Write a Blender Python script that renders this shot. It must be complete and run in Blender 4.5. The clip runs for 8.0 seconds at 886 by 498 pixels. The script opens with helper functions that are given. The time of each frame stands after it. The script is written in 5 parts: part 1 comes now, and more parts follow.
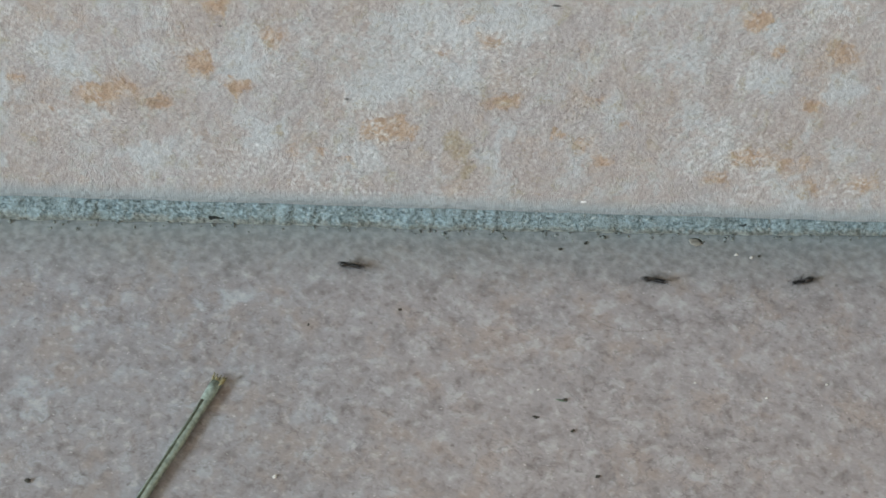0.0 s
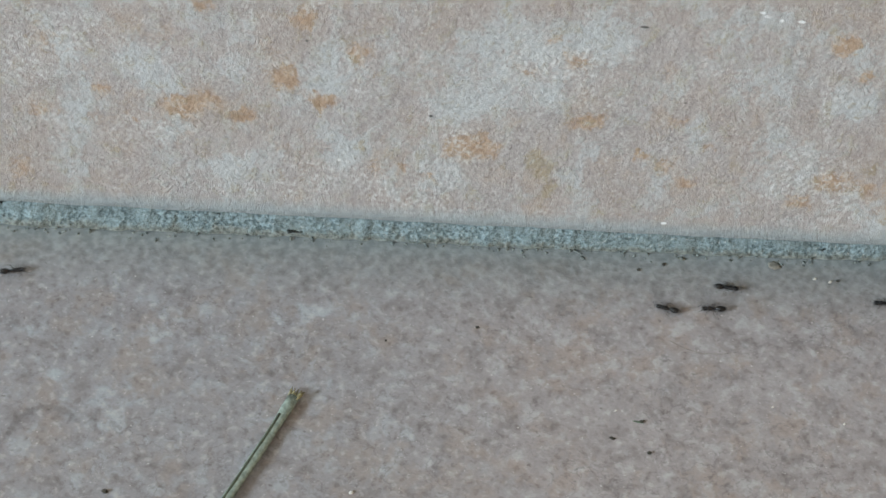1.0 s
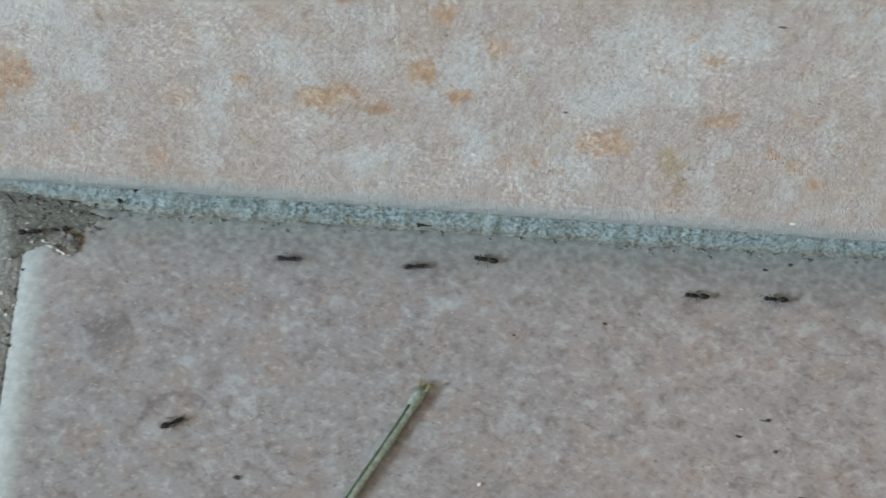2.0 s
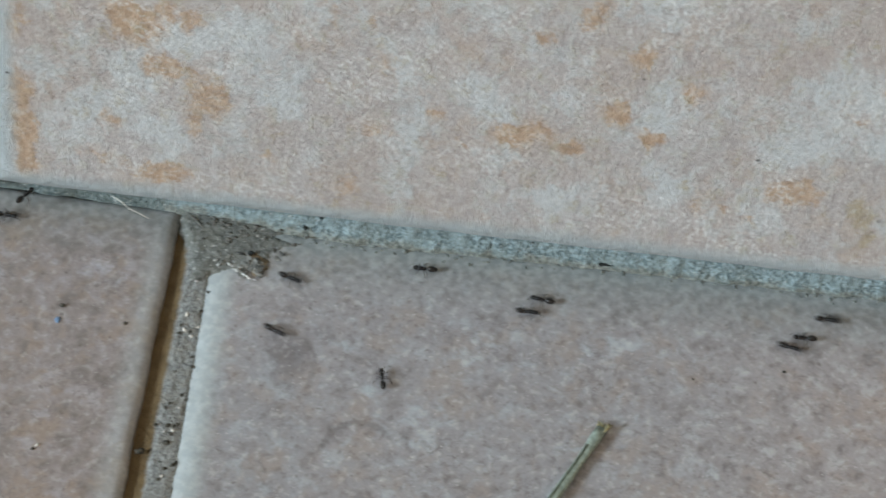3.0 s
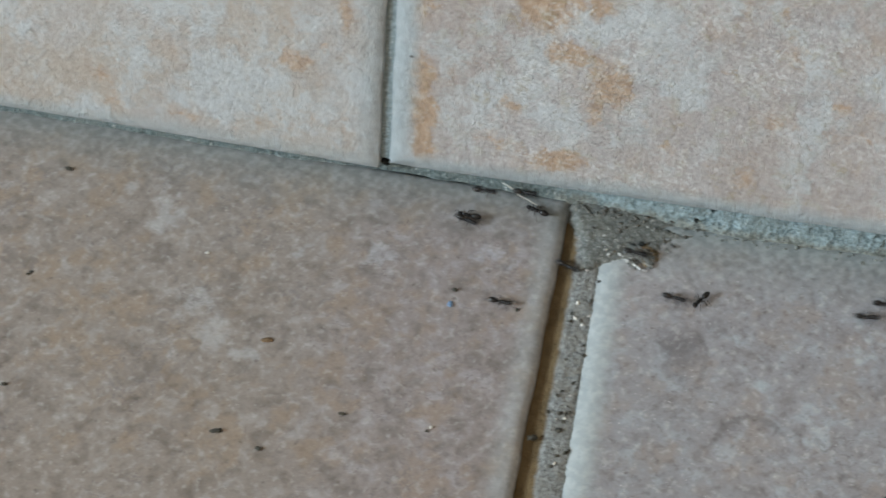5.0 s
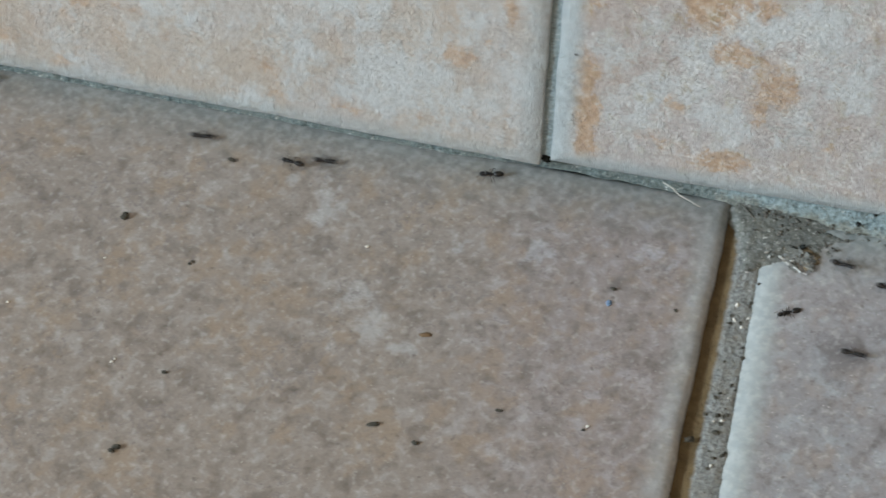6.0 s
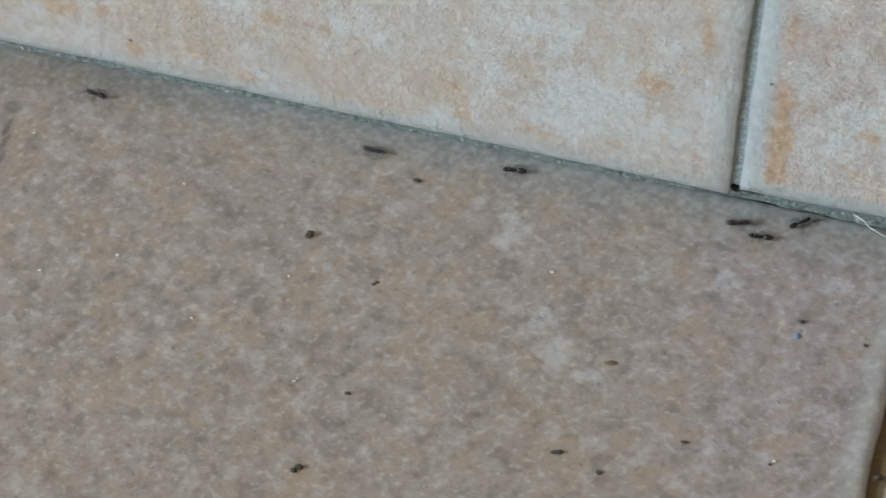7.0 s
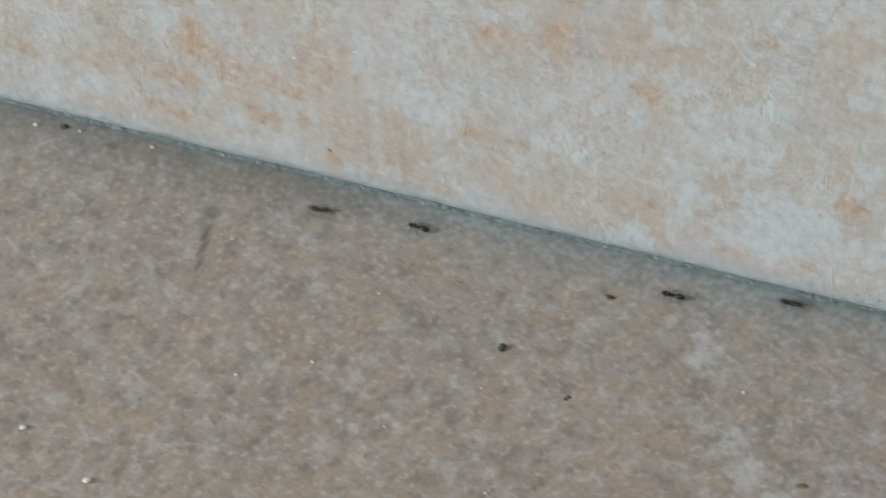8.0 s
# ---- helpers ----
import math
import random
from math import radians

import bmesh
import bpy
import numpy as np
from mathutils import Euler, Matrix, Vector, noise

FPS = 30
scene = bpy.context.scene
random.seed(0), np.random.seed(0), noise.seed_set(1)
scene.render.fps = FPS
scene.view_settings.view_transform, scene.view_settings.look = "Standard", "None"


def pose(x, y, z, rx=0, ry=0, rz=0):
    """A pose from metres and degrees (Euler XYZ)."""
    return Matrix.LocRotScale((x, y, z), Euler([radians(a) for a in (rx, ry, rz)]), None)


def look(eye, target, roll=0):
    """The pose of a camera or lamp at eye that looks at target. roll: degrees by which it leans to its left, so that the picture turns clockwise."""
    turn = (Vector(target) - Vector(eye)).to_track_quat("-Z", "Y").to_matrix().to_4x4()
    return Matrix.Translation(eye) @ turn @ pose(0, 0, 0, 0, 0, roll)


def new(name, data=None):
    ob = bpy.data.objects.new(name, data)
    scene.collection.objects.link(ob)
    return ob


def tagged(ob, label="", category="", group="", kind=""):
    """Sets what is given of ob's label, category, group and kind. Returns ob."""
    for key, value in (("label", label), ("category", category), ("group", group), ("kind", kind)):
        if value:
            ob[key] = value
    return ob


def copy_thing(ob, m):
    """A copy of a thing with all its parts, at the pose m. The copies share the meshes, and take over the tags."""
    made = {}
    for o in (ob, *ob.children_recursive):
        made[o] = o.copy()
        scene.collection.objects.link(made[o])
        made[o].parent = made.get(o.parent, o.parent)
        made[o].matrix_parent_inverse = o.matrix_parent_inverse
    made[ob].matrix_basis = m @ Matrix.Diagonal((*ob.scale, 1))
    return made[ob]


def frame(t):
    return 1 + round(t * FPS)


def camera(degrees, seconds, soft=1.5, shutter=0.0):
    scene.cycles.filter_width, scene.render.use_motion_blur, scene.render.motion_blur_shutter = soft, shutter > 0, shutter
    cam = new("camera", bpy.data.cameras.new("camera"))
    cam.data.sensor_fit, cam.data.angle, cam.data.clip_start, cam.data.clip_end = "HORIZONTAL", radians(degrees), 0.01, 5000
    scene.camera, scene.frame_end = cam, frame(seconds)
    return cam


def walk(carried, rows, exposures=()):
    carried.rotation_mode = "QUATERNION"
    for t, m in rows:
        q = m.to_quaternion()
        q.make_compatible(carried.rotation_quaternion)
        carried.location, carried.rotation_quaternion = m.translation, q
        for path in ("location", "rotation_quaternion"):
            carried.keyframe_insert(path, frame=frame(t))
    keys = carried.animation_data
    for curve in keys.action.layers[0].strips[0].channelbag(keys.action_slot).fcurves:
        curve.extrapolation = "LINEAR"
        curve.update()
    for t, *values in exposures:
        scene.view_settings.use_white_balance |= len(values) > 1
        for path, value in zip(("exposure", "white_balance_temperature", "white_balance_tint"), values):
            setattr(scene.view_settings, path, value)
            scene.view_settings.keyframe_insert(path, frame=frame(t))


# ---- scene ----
# World: x along the skirting, y into the wall, z up. The skirting's face is y = 0, the floor z = 0.
MM = 0.001
cam = camera(20.40, 8.0, soft=1.6, shutter=0.4)
# seconds, eye in millimetres, yaw to the left, pitch, roll in degrees
ROWS = [
    (0, 0.0, -256.3, 322.8, -6.54, -51.38, 8.20),
    (0.5, -4.6, -256.0, 322.7, -5.82, -51.26, 8.25),
    (1, -6.5, -254.7, 322.6, -5.04, -51.32, 8.19),
    (1.2, -7.2, -254.8, 322.5, -4.63, -51.37, 8.02),
    (2.3, -20.3, -259.4, 323.4, -1.41, -51.30, 7.16),
    (2.5, -22.6, -259.0, 323.8, -0.64, -51.26, 7.13),
    (3, -28.7, -257.9, 325.7, 1.71, -51.34, 6.55),
    (3.5, -36.6, -258.8, 323.6, 3.78, -51.21, 5.45),
    (4, -42.7, -257.5, 322.9, 6.11, -51.48, 4.07),
    (4.5, -46.1, -258.9, 322.7, 8.61, -51.63, 2.54),
    (5, -50.7, -262.0, 323.0, 11.27, -51.74, 0.90),
    (6.3, -56.1, -261.9, 324.0, 18.04, -51.87, -2.69),
    (6.5, -58.0, -261.6, 323.1, 19.08, -51.74, -3.16),
    (7, -63.7, -260.5, 323.4, 21.49, -51.58, -4.38),
    (7.5, -67.6, -260.3, 326.1, 23.80, -50.69, -5.34),
    (8, -71.5, -264.0, 328.3, 26.28, -48.93, -6.36),
]


def aim(x, y, z, yaw, pitch, roll):
    yaw, pitch = radians(yaw), radians(pitch)
    eye = Vector((x, y, z)) * MM
    way = Vector((-math.sin(yaw) * math.cos(pitch), math.cos(yaw) * math.cos(pitch), math.sin(pitch)))
    return look(eye, eye + way, roll)


walk(cam, [(t, aim(*row)) for t, *row in ROWS], [(0, -0.02), (1.2, -0.03), (3, -0.05), (4, -0.07), (5, -0.10), (6.3, -0.03), (8, -0.02)])

# ---- light: cool day through a small window on the short side, and an added warm fill light behind the camera ----
world = bpy.data.worlds.new("sky")
scene.world = world
world.use_nodes = True
wn = world.node_tree.nodes
sky = wn.new("ShaderNodeTexSky")
sky.sky_type, sky.sun_disc = "NISHITA", False
sky.sun_elevation, sky.sun_rotation = radians(40), radians(140)
wn["Background"].inputs["Strength"].default_value = 0.12
world.node_tree.links.new(sky.outputs[0], wn["Background"].inputs["Color"])

ROOM = dict(x0=-2.70, x1=1.40, y0=-2.80, y1=0.011, z1=2.40)
SIDE = dict(y0=-1.94, y1=-1.13, z0=0.89, z1=1.70)
FILL_OPENING = dict(x0=-1.00, x1=0.80, z0=0.85, z1=2.10)


def area_light(name, m, width, height, watts, colour):
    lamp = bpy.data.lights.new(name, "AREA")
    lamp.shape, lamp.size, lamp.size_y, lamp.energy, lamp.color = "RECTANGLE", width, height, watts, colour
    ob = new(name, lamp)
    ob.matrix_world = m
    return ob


area_light("daylight_side", look((ROOM["x0"] + 0.01, (SIDE["y0"] + SIDE["y1"]) / 2, (SIDE["z0"] + SIDE["z1"]) / 2), (0.5, (SIDE["y0"] + SIDE["y1"]) / 2, (SIDE["z0"] + SIDE["z1"]) / 2)),
         0.78, 0.78, 207.0, (0.740, 0.893, 1.0))
# warm fill light added behind the camera, with no known source
area_light("daylight_window", look(((FILL_OPENING["x0"] + FILL_OPENING["x1"]) / 2, ROOM["y0"] + 0.01, (FILL_OPENING["z0"] + FILL_OPENING["z1"]) / 2), ((FILL_OPENING["x0"] + FILL_OPENING["x1"]) / 2, 0, (FILL_OPENING["z0"] + FILL_OPENING["z1"]) / 2)),
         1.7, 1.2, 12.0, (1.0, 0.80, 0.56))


# ---- materials ----
class Nodes:
    """A short hand for node materials."""

    def __init__(self, name, roughness=0.5, specular=0.4):
        self.material = bpy.data.materials.new(name)
        self.material.use_nodes = True
        self.tree = self.material.node_tree
        self.shader = self.tree.nodes["Principled BSDF"]
        self.shader.inputs["Roughness"].default_value = roughness
        self.shader.inputs["Specular IOR Level"].default_value = specular

    def put(self, socket, value):
        if isinstance(value, bpy.types.NodeSocket):
            self.tree.links.new(value, socket)
        else:
            socket.default_value = value

    def math(self, op, a, b=0.0, c=0.0):
        n = self.tree.nodes.new("ShaderNodeMath")
        n.operation = op
        for i, v in enumerate((a, b, c)):
            self.put(n.inputs[i], v)
        return n.outputs[0]

    def vec(self, op, a, b=(0, 0, 0), c=(0, 0, 0), scale=1.0):
        n = self.tree.nodes.new("ShaderNodeVectorMath")
        n.operation = op
        for i, v in enumerate((a, b, c)):
            self.put(n.inputs[i], v)
        n.inputs[3].default_value = scale
        return n.outputs["Value"] if op == "LENGTH" else n.outputs["Vector"]

    def mm(self):
        """The place on the object, in millimetres, shifted at random from object to object."""
        n = self.tree.nodes.new("ShaderNodeTexCoord")
        return self.vec("SCALE", n.outputs["Object"], scale=1000.0)

    def uv(self):
        n = self.tree.nodes.new("ShaderNodeUVMap")
        n.uv_map = "mm"
        s = self.tree.nodes.new("ShaderNodeSeparateXYZ")
        self.tree.links.new(n.outputs[0], s.inputs[0])
        return s.outputs[0], s.outputs[1]

    def noise(self, place, scale, detail=4.0, rough=0.55, distort=0.0, colour=False):
        n = self.tree.nodes.new("ShaderNodeTexNoise")
        self.put(n.inputs["Vector"], place)
        n.inputs["Scale"].default_value, n.inputs["Detail"].default_value = scale, detail
        n.inputs["Roughness"].default_value, n.inputs["Distortion"].default_value = rough, distort
        return n.outputs["Color" if colour else "Fac"]

    def span(self, value, a, b, lo=0.0, hi=1.0):
        n = self.tree.nodes.new("ShaderNodeMapRange")
        n.interpolation_type = "SMOOTHSTEP"
        for i, v in enumerate((value, a, b, lo, hi)):
            self.put(n.inputs[i], v)
        return n.outputs[0]

    def mix(self, fac, a, b, blend="MIX"):
        n = self.tree.nodes.new("ShaderNodeMix")
        n.data_type, n.blend_type = "RGBA", blend
        self.put(n.inputs["Factor"], fac)
        for key, v in (("A", a), ("B", b)):
            s = [i for i in n.inputs if i.name == key and i.type == "RGBA"][0]
            self.put(s, v if isinstance(v, bpy.types.NodeSocket) else (*v, 1.0))
        return [o for o in n.outputs if o.type == "RGBA"][0]

    def spots(self, place, rows, soft=0.55):
        """A mask of soft spots: rows of place across, place up or back, half widths, strength. Axis order is given by the rows' plane."""
        total = 0.0
        for (cx, cy, cz), (rx, ry, rz), strength in rows:
            d = self.vec("LENGTH", self.vec("MULTIPLY_ADD", place, (1 / rx, 1 / ry, 1 / rz), (-cx / rx, -cy / ry, -cz / rz)))
            m = self.span(d, 1.25, 1.25 - soft, 0.0, strength)
            total = self.math("MAXIMUM", total, m)
        return total

    def field(self, place, rows):
        """How deep a place lies inside the nearest of some patches: 1 at the heart of a full one, 0 outside all."""
        total = 0.0
        for (cx, cy, cz), (rx, ry, rz), strength in rows:
            d = self.vec("LENGTH", self.vec("MULTIPLY_ADD", place, (0.56 / rx, 0.56 / ry, 0.56 / rz), (-0.56 * cx / rx, -0.56 * cy / ry, -0.56 * cz / rz)))
            total = self.math("MAXIMUM", total, self.math("MULTIPLY_ADD", d, -strength, strength))
        return total

    def finish(self, colour, height=None, strength=0.3, roughness=None, distance=0.0005):
        self.put(self.shader.inputs["Base Color"], colour)
        if roughness is not None:
            self.put(self.shader.inputs["Roughness"], roughness)
        if height is not None:
            b = self.tree.nodes.new("ShaderNodeBump")
            b.inputs["Strength"].default_value, b.inputs["Distance"].default_value = strength, distance
            self.put(b.inputs["Height"], height)
            self.tree.links.new(b.outputs[0], self.shader.inputs["Normal"])
        return self.material


def plain(name, colour, roughness=0.6, grain=0.0, scale=1.0, bump=0.0, specular=0.4):
    n = Nodes(name, roughness, specular)
    if not grain:
        return n.finish((*colour, 1.0))
    p = n.mm()
    f = n.noise(p, scale, 5)
    dark, light = tuple(c * (1 - grain) for c in colour), tuple(min(c * (1 + grain), 1) for c in colour)
    return n.finish(n.mix(n.span(f, 0.3, 0.7), dark, light), f if bump else None, bump)


def edge_band(n, width, height, lo, hi, wobble):
    """1 along the rim of a tile of that size in millimetres, 0 inside it."""
    u, v = n.uv()
    d = n.math("MINIMUM", n.math("MINIMUM", u, n.math("SUBTRACT", width, u)), n.math("MINIMUM", v, n.math("SUBTRACT", height, v)))
    return n.span(n.math("ADD", d, wobble), hi, lo)


WALL_W, WALL_H, FLOOR_S = 331.0, 80.0, 330.0


def wall_tile_material(name, ochre, pale, dark, ground, blush, sand=1.0, glints=(), stain=1.0, yellow=(), rim_strength=0.92, creased=(), mellow=0.0):
    n = Nodes(name, 0.42, 0.45)
    p = n.vec("MULTIPLY", n.mm(), (1.0, 1.0, 0.72))
    wide_warp = n.vec("SCALE", n.vec("SUBTRACT", n.noise(p, 0.30, 5, 0.7, colour=True), (0.5, 0.5, 0.5)), scale=6.0)
    fine_warp = n.vec("SCALE", n.vec("SUBTRACT", n.noise(p, 1.1, 3, 0.7, colour=True), (0.5, 0.5, 0.5)), scale=2.0)
    q = n.vec("ADD", n.vec("ADD", p, wide_warp), fine_warp)
    curd = n.noise(p, 0.62, 3, 0.6)
    grain = n.noise(p, 2.1, 2, 0.65)
    # three cloudy layers, broken up from centimetres down to tenths of a millimetre
    cloud_a = n.noise(n.vec("ADD", q, (71, 13, 5)), 0.13, 9, 0.74)
    cloud_b = n.noise(n.vec("ADD", q, (131, 7, 54)), 0.16, 9, 0.74)
    cloud_c = n.noise(n.vec("ADD", q, (12, 40, 7)), 0.42, 6, 0.70)
    colour = n.mix(n.span(n.noise(q, 0.055, 6, 0.65), 0.42, 0.58), ground, blush)
    # thin tan clouds
    colour = n.mix(n.span(n.math("ADD", cloud_b, n.math("MULTIPLY", n.field(q, ochre), 0.14)), 0.50, 0.64, 0.0, 0.62), colour, (0.425, 0.345, 0.280))
    # pale smooth glaze
    depth = n.math("MULTIPLY_ADD", n.field(q, pale), 0.17, n.math("MULTIPLY_ADD", cloud_c, 0.55, n.math("MULTIPLY", cloud_a, 0.75)))
    thick = n.span(n.math("SUBTRACT", depth, n.math("MULTIPLY", n.field(q, ochre), 0.05)), 0.625 - mellow, 0.735 + mellow, 0.0, 0.92)
    colour = n.mix(thick, colour, (0.470, 0.496, 0.508))
    # ochre patches with ragged rims
    body = n.math("MULTIPLY_ADD", n.field(q, ochre), 0.50, n.math("MULTIPLY_ADD", cloud_c, 0.45, n.math("MULTIPLY", cloud_b, 0.55)))
    rust = n.span(body, 0.60, 0.77, 0.0, 0.95 * stain)
    colour = n.mix(rust, colour, n.mix(n.span(curd, 0.35, 0.65), (0.378, 0.256, 0.166), (0.440, 0.322, 0.228)))
    if yellow:
        stain_y = n.math("MULTIPLY_ADD", n.field(p, yellow), 0.36, n.math("MULTIPLY", cloud_c, 0.9))
        colour = n.mix(n.span(stain_y, 0.46, 0.62, 0.0, 0.75), colour, (0.330, 0.268, 0.165))
    # soft curds, sandy grains where the glaze is thin
    colour = n.mix(n.span(curd, 0.36, 0.50, 0.45 + 0.25 * sand, 0.0), colour, n.mix(1.0, colour, (0.80, 0.785, 0.78), "MULTIPLY"))
    colour = n.mix(n.span(curd, 0.53, 0.68, 0.0, 0.40), colour, (0.54, 0.545, 0.54))
    sandy = n.math("MULTIPLY", n.span(thick, 0.25, 0.85, sand, 0.35 * sand), n.span(n.noise(n.vec("ADD", p, (4, 90, 17)), 0.24, 4, 0.65), 0.36, 0.62, 0.25, 1.0))
    sandy = n.math("MULTIPLY", sandy, n.math("MULTIPLY_ADD", rust, -0.75, 1.0))
    colour = n.mix(n.math("MULTIPLY", sandy, n.span(grain, 0.30, 0.48, 0.75, 0.0)), colour, n.mix(1.0, colour, (0.70, 0.69, 0.68), "MULTIPLY"))
    colour = n.mix(n.math("MULTIPLY", sandy, n.span(grain, 0.55, 0.72, 0.0, 0.85)), colour, (0.62, 0.615, 0.60))
    frost = n.math("MULTIPLY", n.span(n.noise(n.vec("ADD", p, (31, 6, 44)), 0.09, 4, 0.6), 0.48, 0.62), n.span(n.noise(p, 1.25, 3, 0.7), 0.50, 0.60, 0.0, 0.7))
    colour = n.mix(n.math("MULTIPLY", frost, sand), colour, (0.64, 0.645, 0.64))
    scratch = n.vec("MULTIPLY", p, (0.35, 1.0, 1.6))
    vein = n.math("ABSOLUTE", n.math("SUBTRACT", n.noise(scratch, 0.45, 4, 0.7), 0.5))
    where = n.span(n.noise(n.vec("ADD", p, (9, 77, 31)), 0.10, 3), 0.50, 0.64)
    colour = n.mix(n.math("MULTIPLY", n.span(vein, 0.022, 0.004), n.math("MULTIPLY", where, 0.5)), colour, (0.23, 0.21, 0.195))
    colour = n.mix(n.span(n.noise(n.vec("ADD", p, (3, 5, 88)), 1.5, 2, 0.6), 0.68, 0.75, 0.0, 0.6), colour, (0.20, 0.175, 0.15))
    crease = n.math("ABSOLUTE", n.math("SUBTRACT", n.noise(n.vec("ADD", p, (44, 2, 70)), 0.42, 3, 0.6, 1.2), 0.5))
    crease = n.span(crease, 0.035, 0.004)
    marked = n.span(n.noise(n.vec("ADD", p, (18, 3, 29)), 0.055, 3), 0.50, 0.64, 0.0, 0.55)
    if creased:
        marked = n.math("MAXIMUM", marked, n.spots(p, creased, 0.8))
    crease = n.math("MULTIPLY", crease, n.math("MULTIPLY", marked, sand))
    colour = n.mix(n.math("MULTIPLY", crease, 0.55), colour, (0.60, 0.605, 0.60))
    rim = edge_band(n, WALL_W, WALL_H, 1.6, 5.4, n.math("MULTIPLY", n.math("SUBTRACT", n.noise(p, 0.45, 5, 0.7), 0.5), 3.0))
    colour = n.mix(n.math("MULTIPLY", rim, rim_strength), colour, n.mix(n.span(curd, 0.4, 0.65), (0.315, 0.358, 0.374), (0.370, 0.412, 0.428)))
    colour = n.mix(n.spots(p, dark, 0.5), colour, (0.05, 0.045, 0.04))
    # small glints, painted on as white spots
    if glints:
        colour = n.mix(n.math("MULTIPLY", n.spots(n.vec("ADD", p, n.vec("SCALE", fine_warp, scale=0.2)), glints, 0.7), n.span(grain, 0.30, 0.45)), colour, (0.80, 0.81, 0.81))
    height = n.math("ADD", n.math("ADD", n.math("MULTIPLY", grain, 0.30), n.math("MULTIPLY", curd, 0.6)), n.math("MULTIPLY", cloud_a, 0.5))
    return n.finish(colour, n.math("ADD", height, n.math("MULTIPLY_ADD", cloud_c, 1.6, n.math("MULTIPLY", crease, 0.5))), 0.7, n.span(curd, 0.3, 0.7, 0.34, 0.55))


def floor_tile_material(name, low, mid, high, warm, stains=(), pale=(), film_and_shade=0.0, haze=1.0, rim_strength=0.8, lean=0.04, depth=1.0, cool=(), tint=(0.87, 0.955, 1.0), rusty=(), veins=0.0, marks=(), shade_end=-999.0, sparkle=0.6, milk=0.70):
    n = Nodes(name, 0.45, 0.4)
    p = n.mm()
    spin = n.tree.nodes.new("ShaderNodeVectorRotate")
    n.put(spin.inputs["Vector"], p)
    spin.inputs["Angle"].default_value = radians(30)
    s = n.vec("MULTIPLY", spin.outputs[0], (0.95, 0.86, 1.0))
    warp = n.vec("SCALE", n.vec("SUBTRACT", n.noise(s, 0.35, 3, 0.6, colour=True), (0.5, 0.5, 0.5)), scale=3.2)
    q = n.vec("ADD", s, warp)
    # soft crystalline blobs one to three millimetres wide
    blob = n.noise(q, 0.28, 3, 0.52)
    bead = n.noise(n.vec("ADD", s, (17, 30, 8)), 0.85, 2, 0.5)
    other = n.noise(n.vec("ADD", q, (51, 90, 3)), 0.17, 4, 0.62)
    broad = n.noise(n.vec("ADD", p, warp), 0.045, 4, 0.55)
    grain = n.noise(p, 1.6, 2, 0.6)
    colour = n.mix(n.span(blob, 0.30, 0.52, 0.0, 1.0), low, mid)
    rust = n.math("MULTIPLY_ADD", n.field(q, rusty), 0.14, other) if rusty else other
    colour = n.mix(n.span(rust, 0.48, 0.66, 0.0, 0.8), colour, warm)
    colour = n.mix(n.span(blob, 0.53, 0.70, 0.0, 0.8), colour, high)
    colour = n.mix(n.span(broad, 0.40, 0.64, 0.0, 0.26), colour, n.mix(1.0, colour, (0.87, 0.845, 0.825), "MULTIPLY"))
    wp = n.vec("ADD", p, n.vec("SCALE", warp, scale=1.3))
    if pale:
        milky = n.math("MULTIPLY_ADD", n.field(n.vec("ADD", p, n.vec("SCALE", warp, scale=0.5)), pale), 0.46, n.noise(n.vec("ADD", q, (5, 61, 23)), 0.40, 5, 0.62))
        colour = n.mix(n.span(milky, 0.58, 0.84, 0.0, milk), colour, (0.432, 0.448, 0.468))
    if cool:
        colour = n.mix(n.math("MULTIPLY", n.spots(wp, cool, 0.9), n.span(blob, 0.3, 0.6, 0.6, 1.0)), colour, n.mix(1.0, colour, tint, "MULTIPLY"))
    if veins:
        # dark outlines round some of the blobs
        line = n.math("ABSOLUTE", n.math("SUBTRACT", n.noise(n.vec("ADD", q, (23, 9, 2)), 0.27, 3, 0.55), 0.5))
        there = n.span(n.noise(n.vec("ADD", p, (6, 31, 80)), 0.07, 3), 0.40, 0.60, 0.0, veins)
        colour = n.mix(n.math("MULTIPLY", n.span(line, 0.022, 0.004), there), colour, (0.165, 0.148, 0.150))
    if stains:
        worn = n.span(n.noise(n.vec("ADD", q, (3, 17, 44)), 0.32, 5, 0.66), 0.36, 0.60, 0.30, 1.0)
        colour = n.mix(n.math("MULTIPLY", n.spots(n.vec("ADD", wp, warp), stains, 0.8), worn), colour, (0.150, 0.134, 0.138))
    colour = n.mix(n.span(bead, 0.28, 0.46, 0.6 * depth, 0.0), colour, n.mix(1.0, colour, (0.72, 0.695, 0.68), "MULTIPLY"))
    colour = n.mix(n.span(bead, 0.55, 0.72, 0.0, 0.30 * depth), colour, (0.48, 0.475, 0.47))
    colour = n.mix(n.span(grain, 0.36, 0.62, 0.35, 0.0), colour, n.mix(1.0, colour, (0.80, 0.79, 0.78), "MULTIPLY"))
    colour = n.mix(n.span(n.noise(p, 0.70, 2, 0.5), 0.66, 0.76, 0.0, 0.6), colour, (0.100, 0.085, 0.076))
    colour = n.mix(n.span(n.noise(n.vec("ADD", p, (8, 4, 61)), 1.7, 2, 0.6), 0.69, 0.76, 0.0, sparkle), colour, (0.66, 0.65, 0.63))
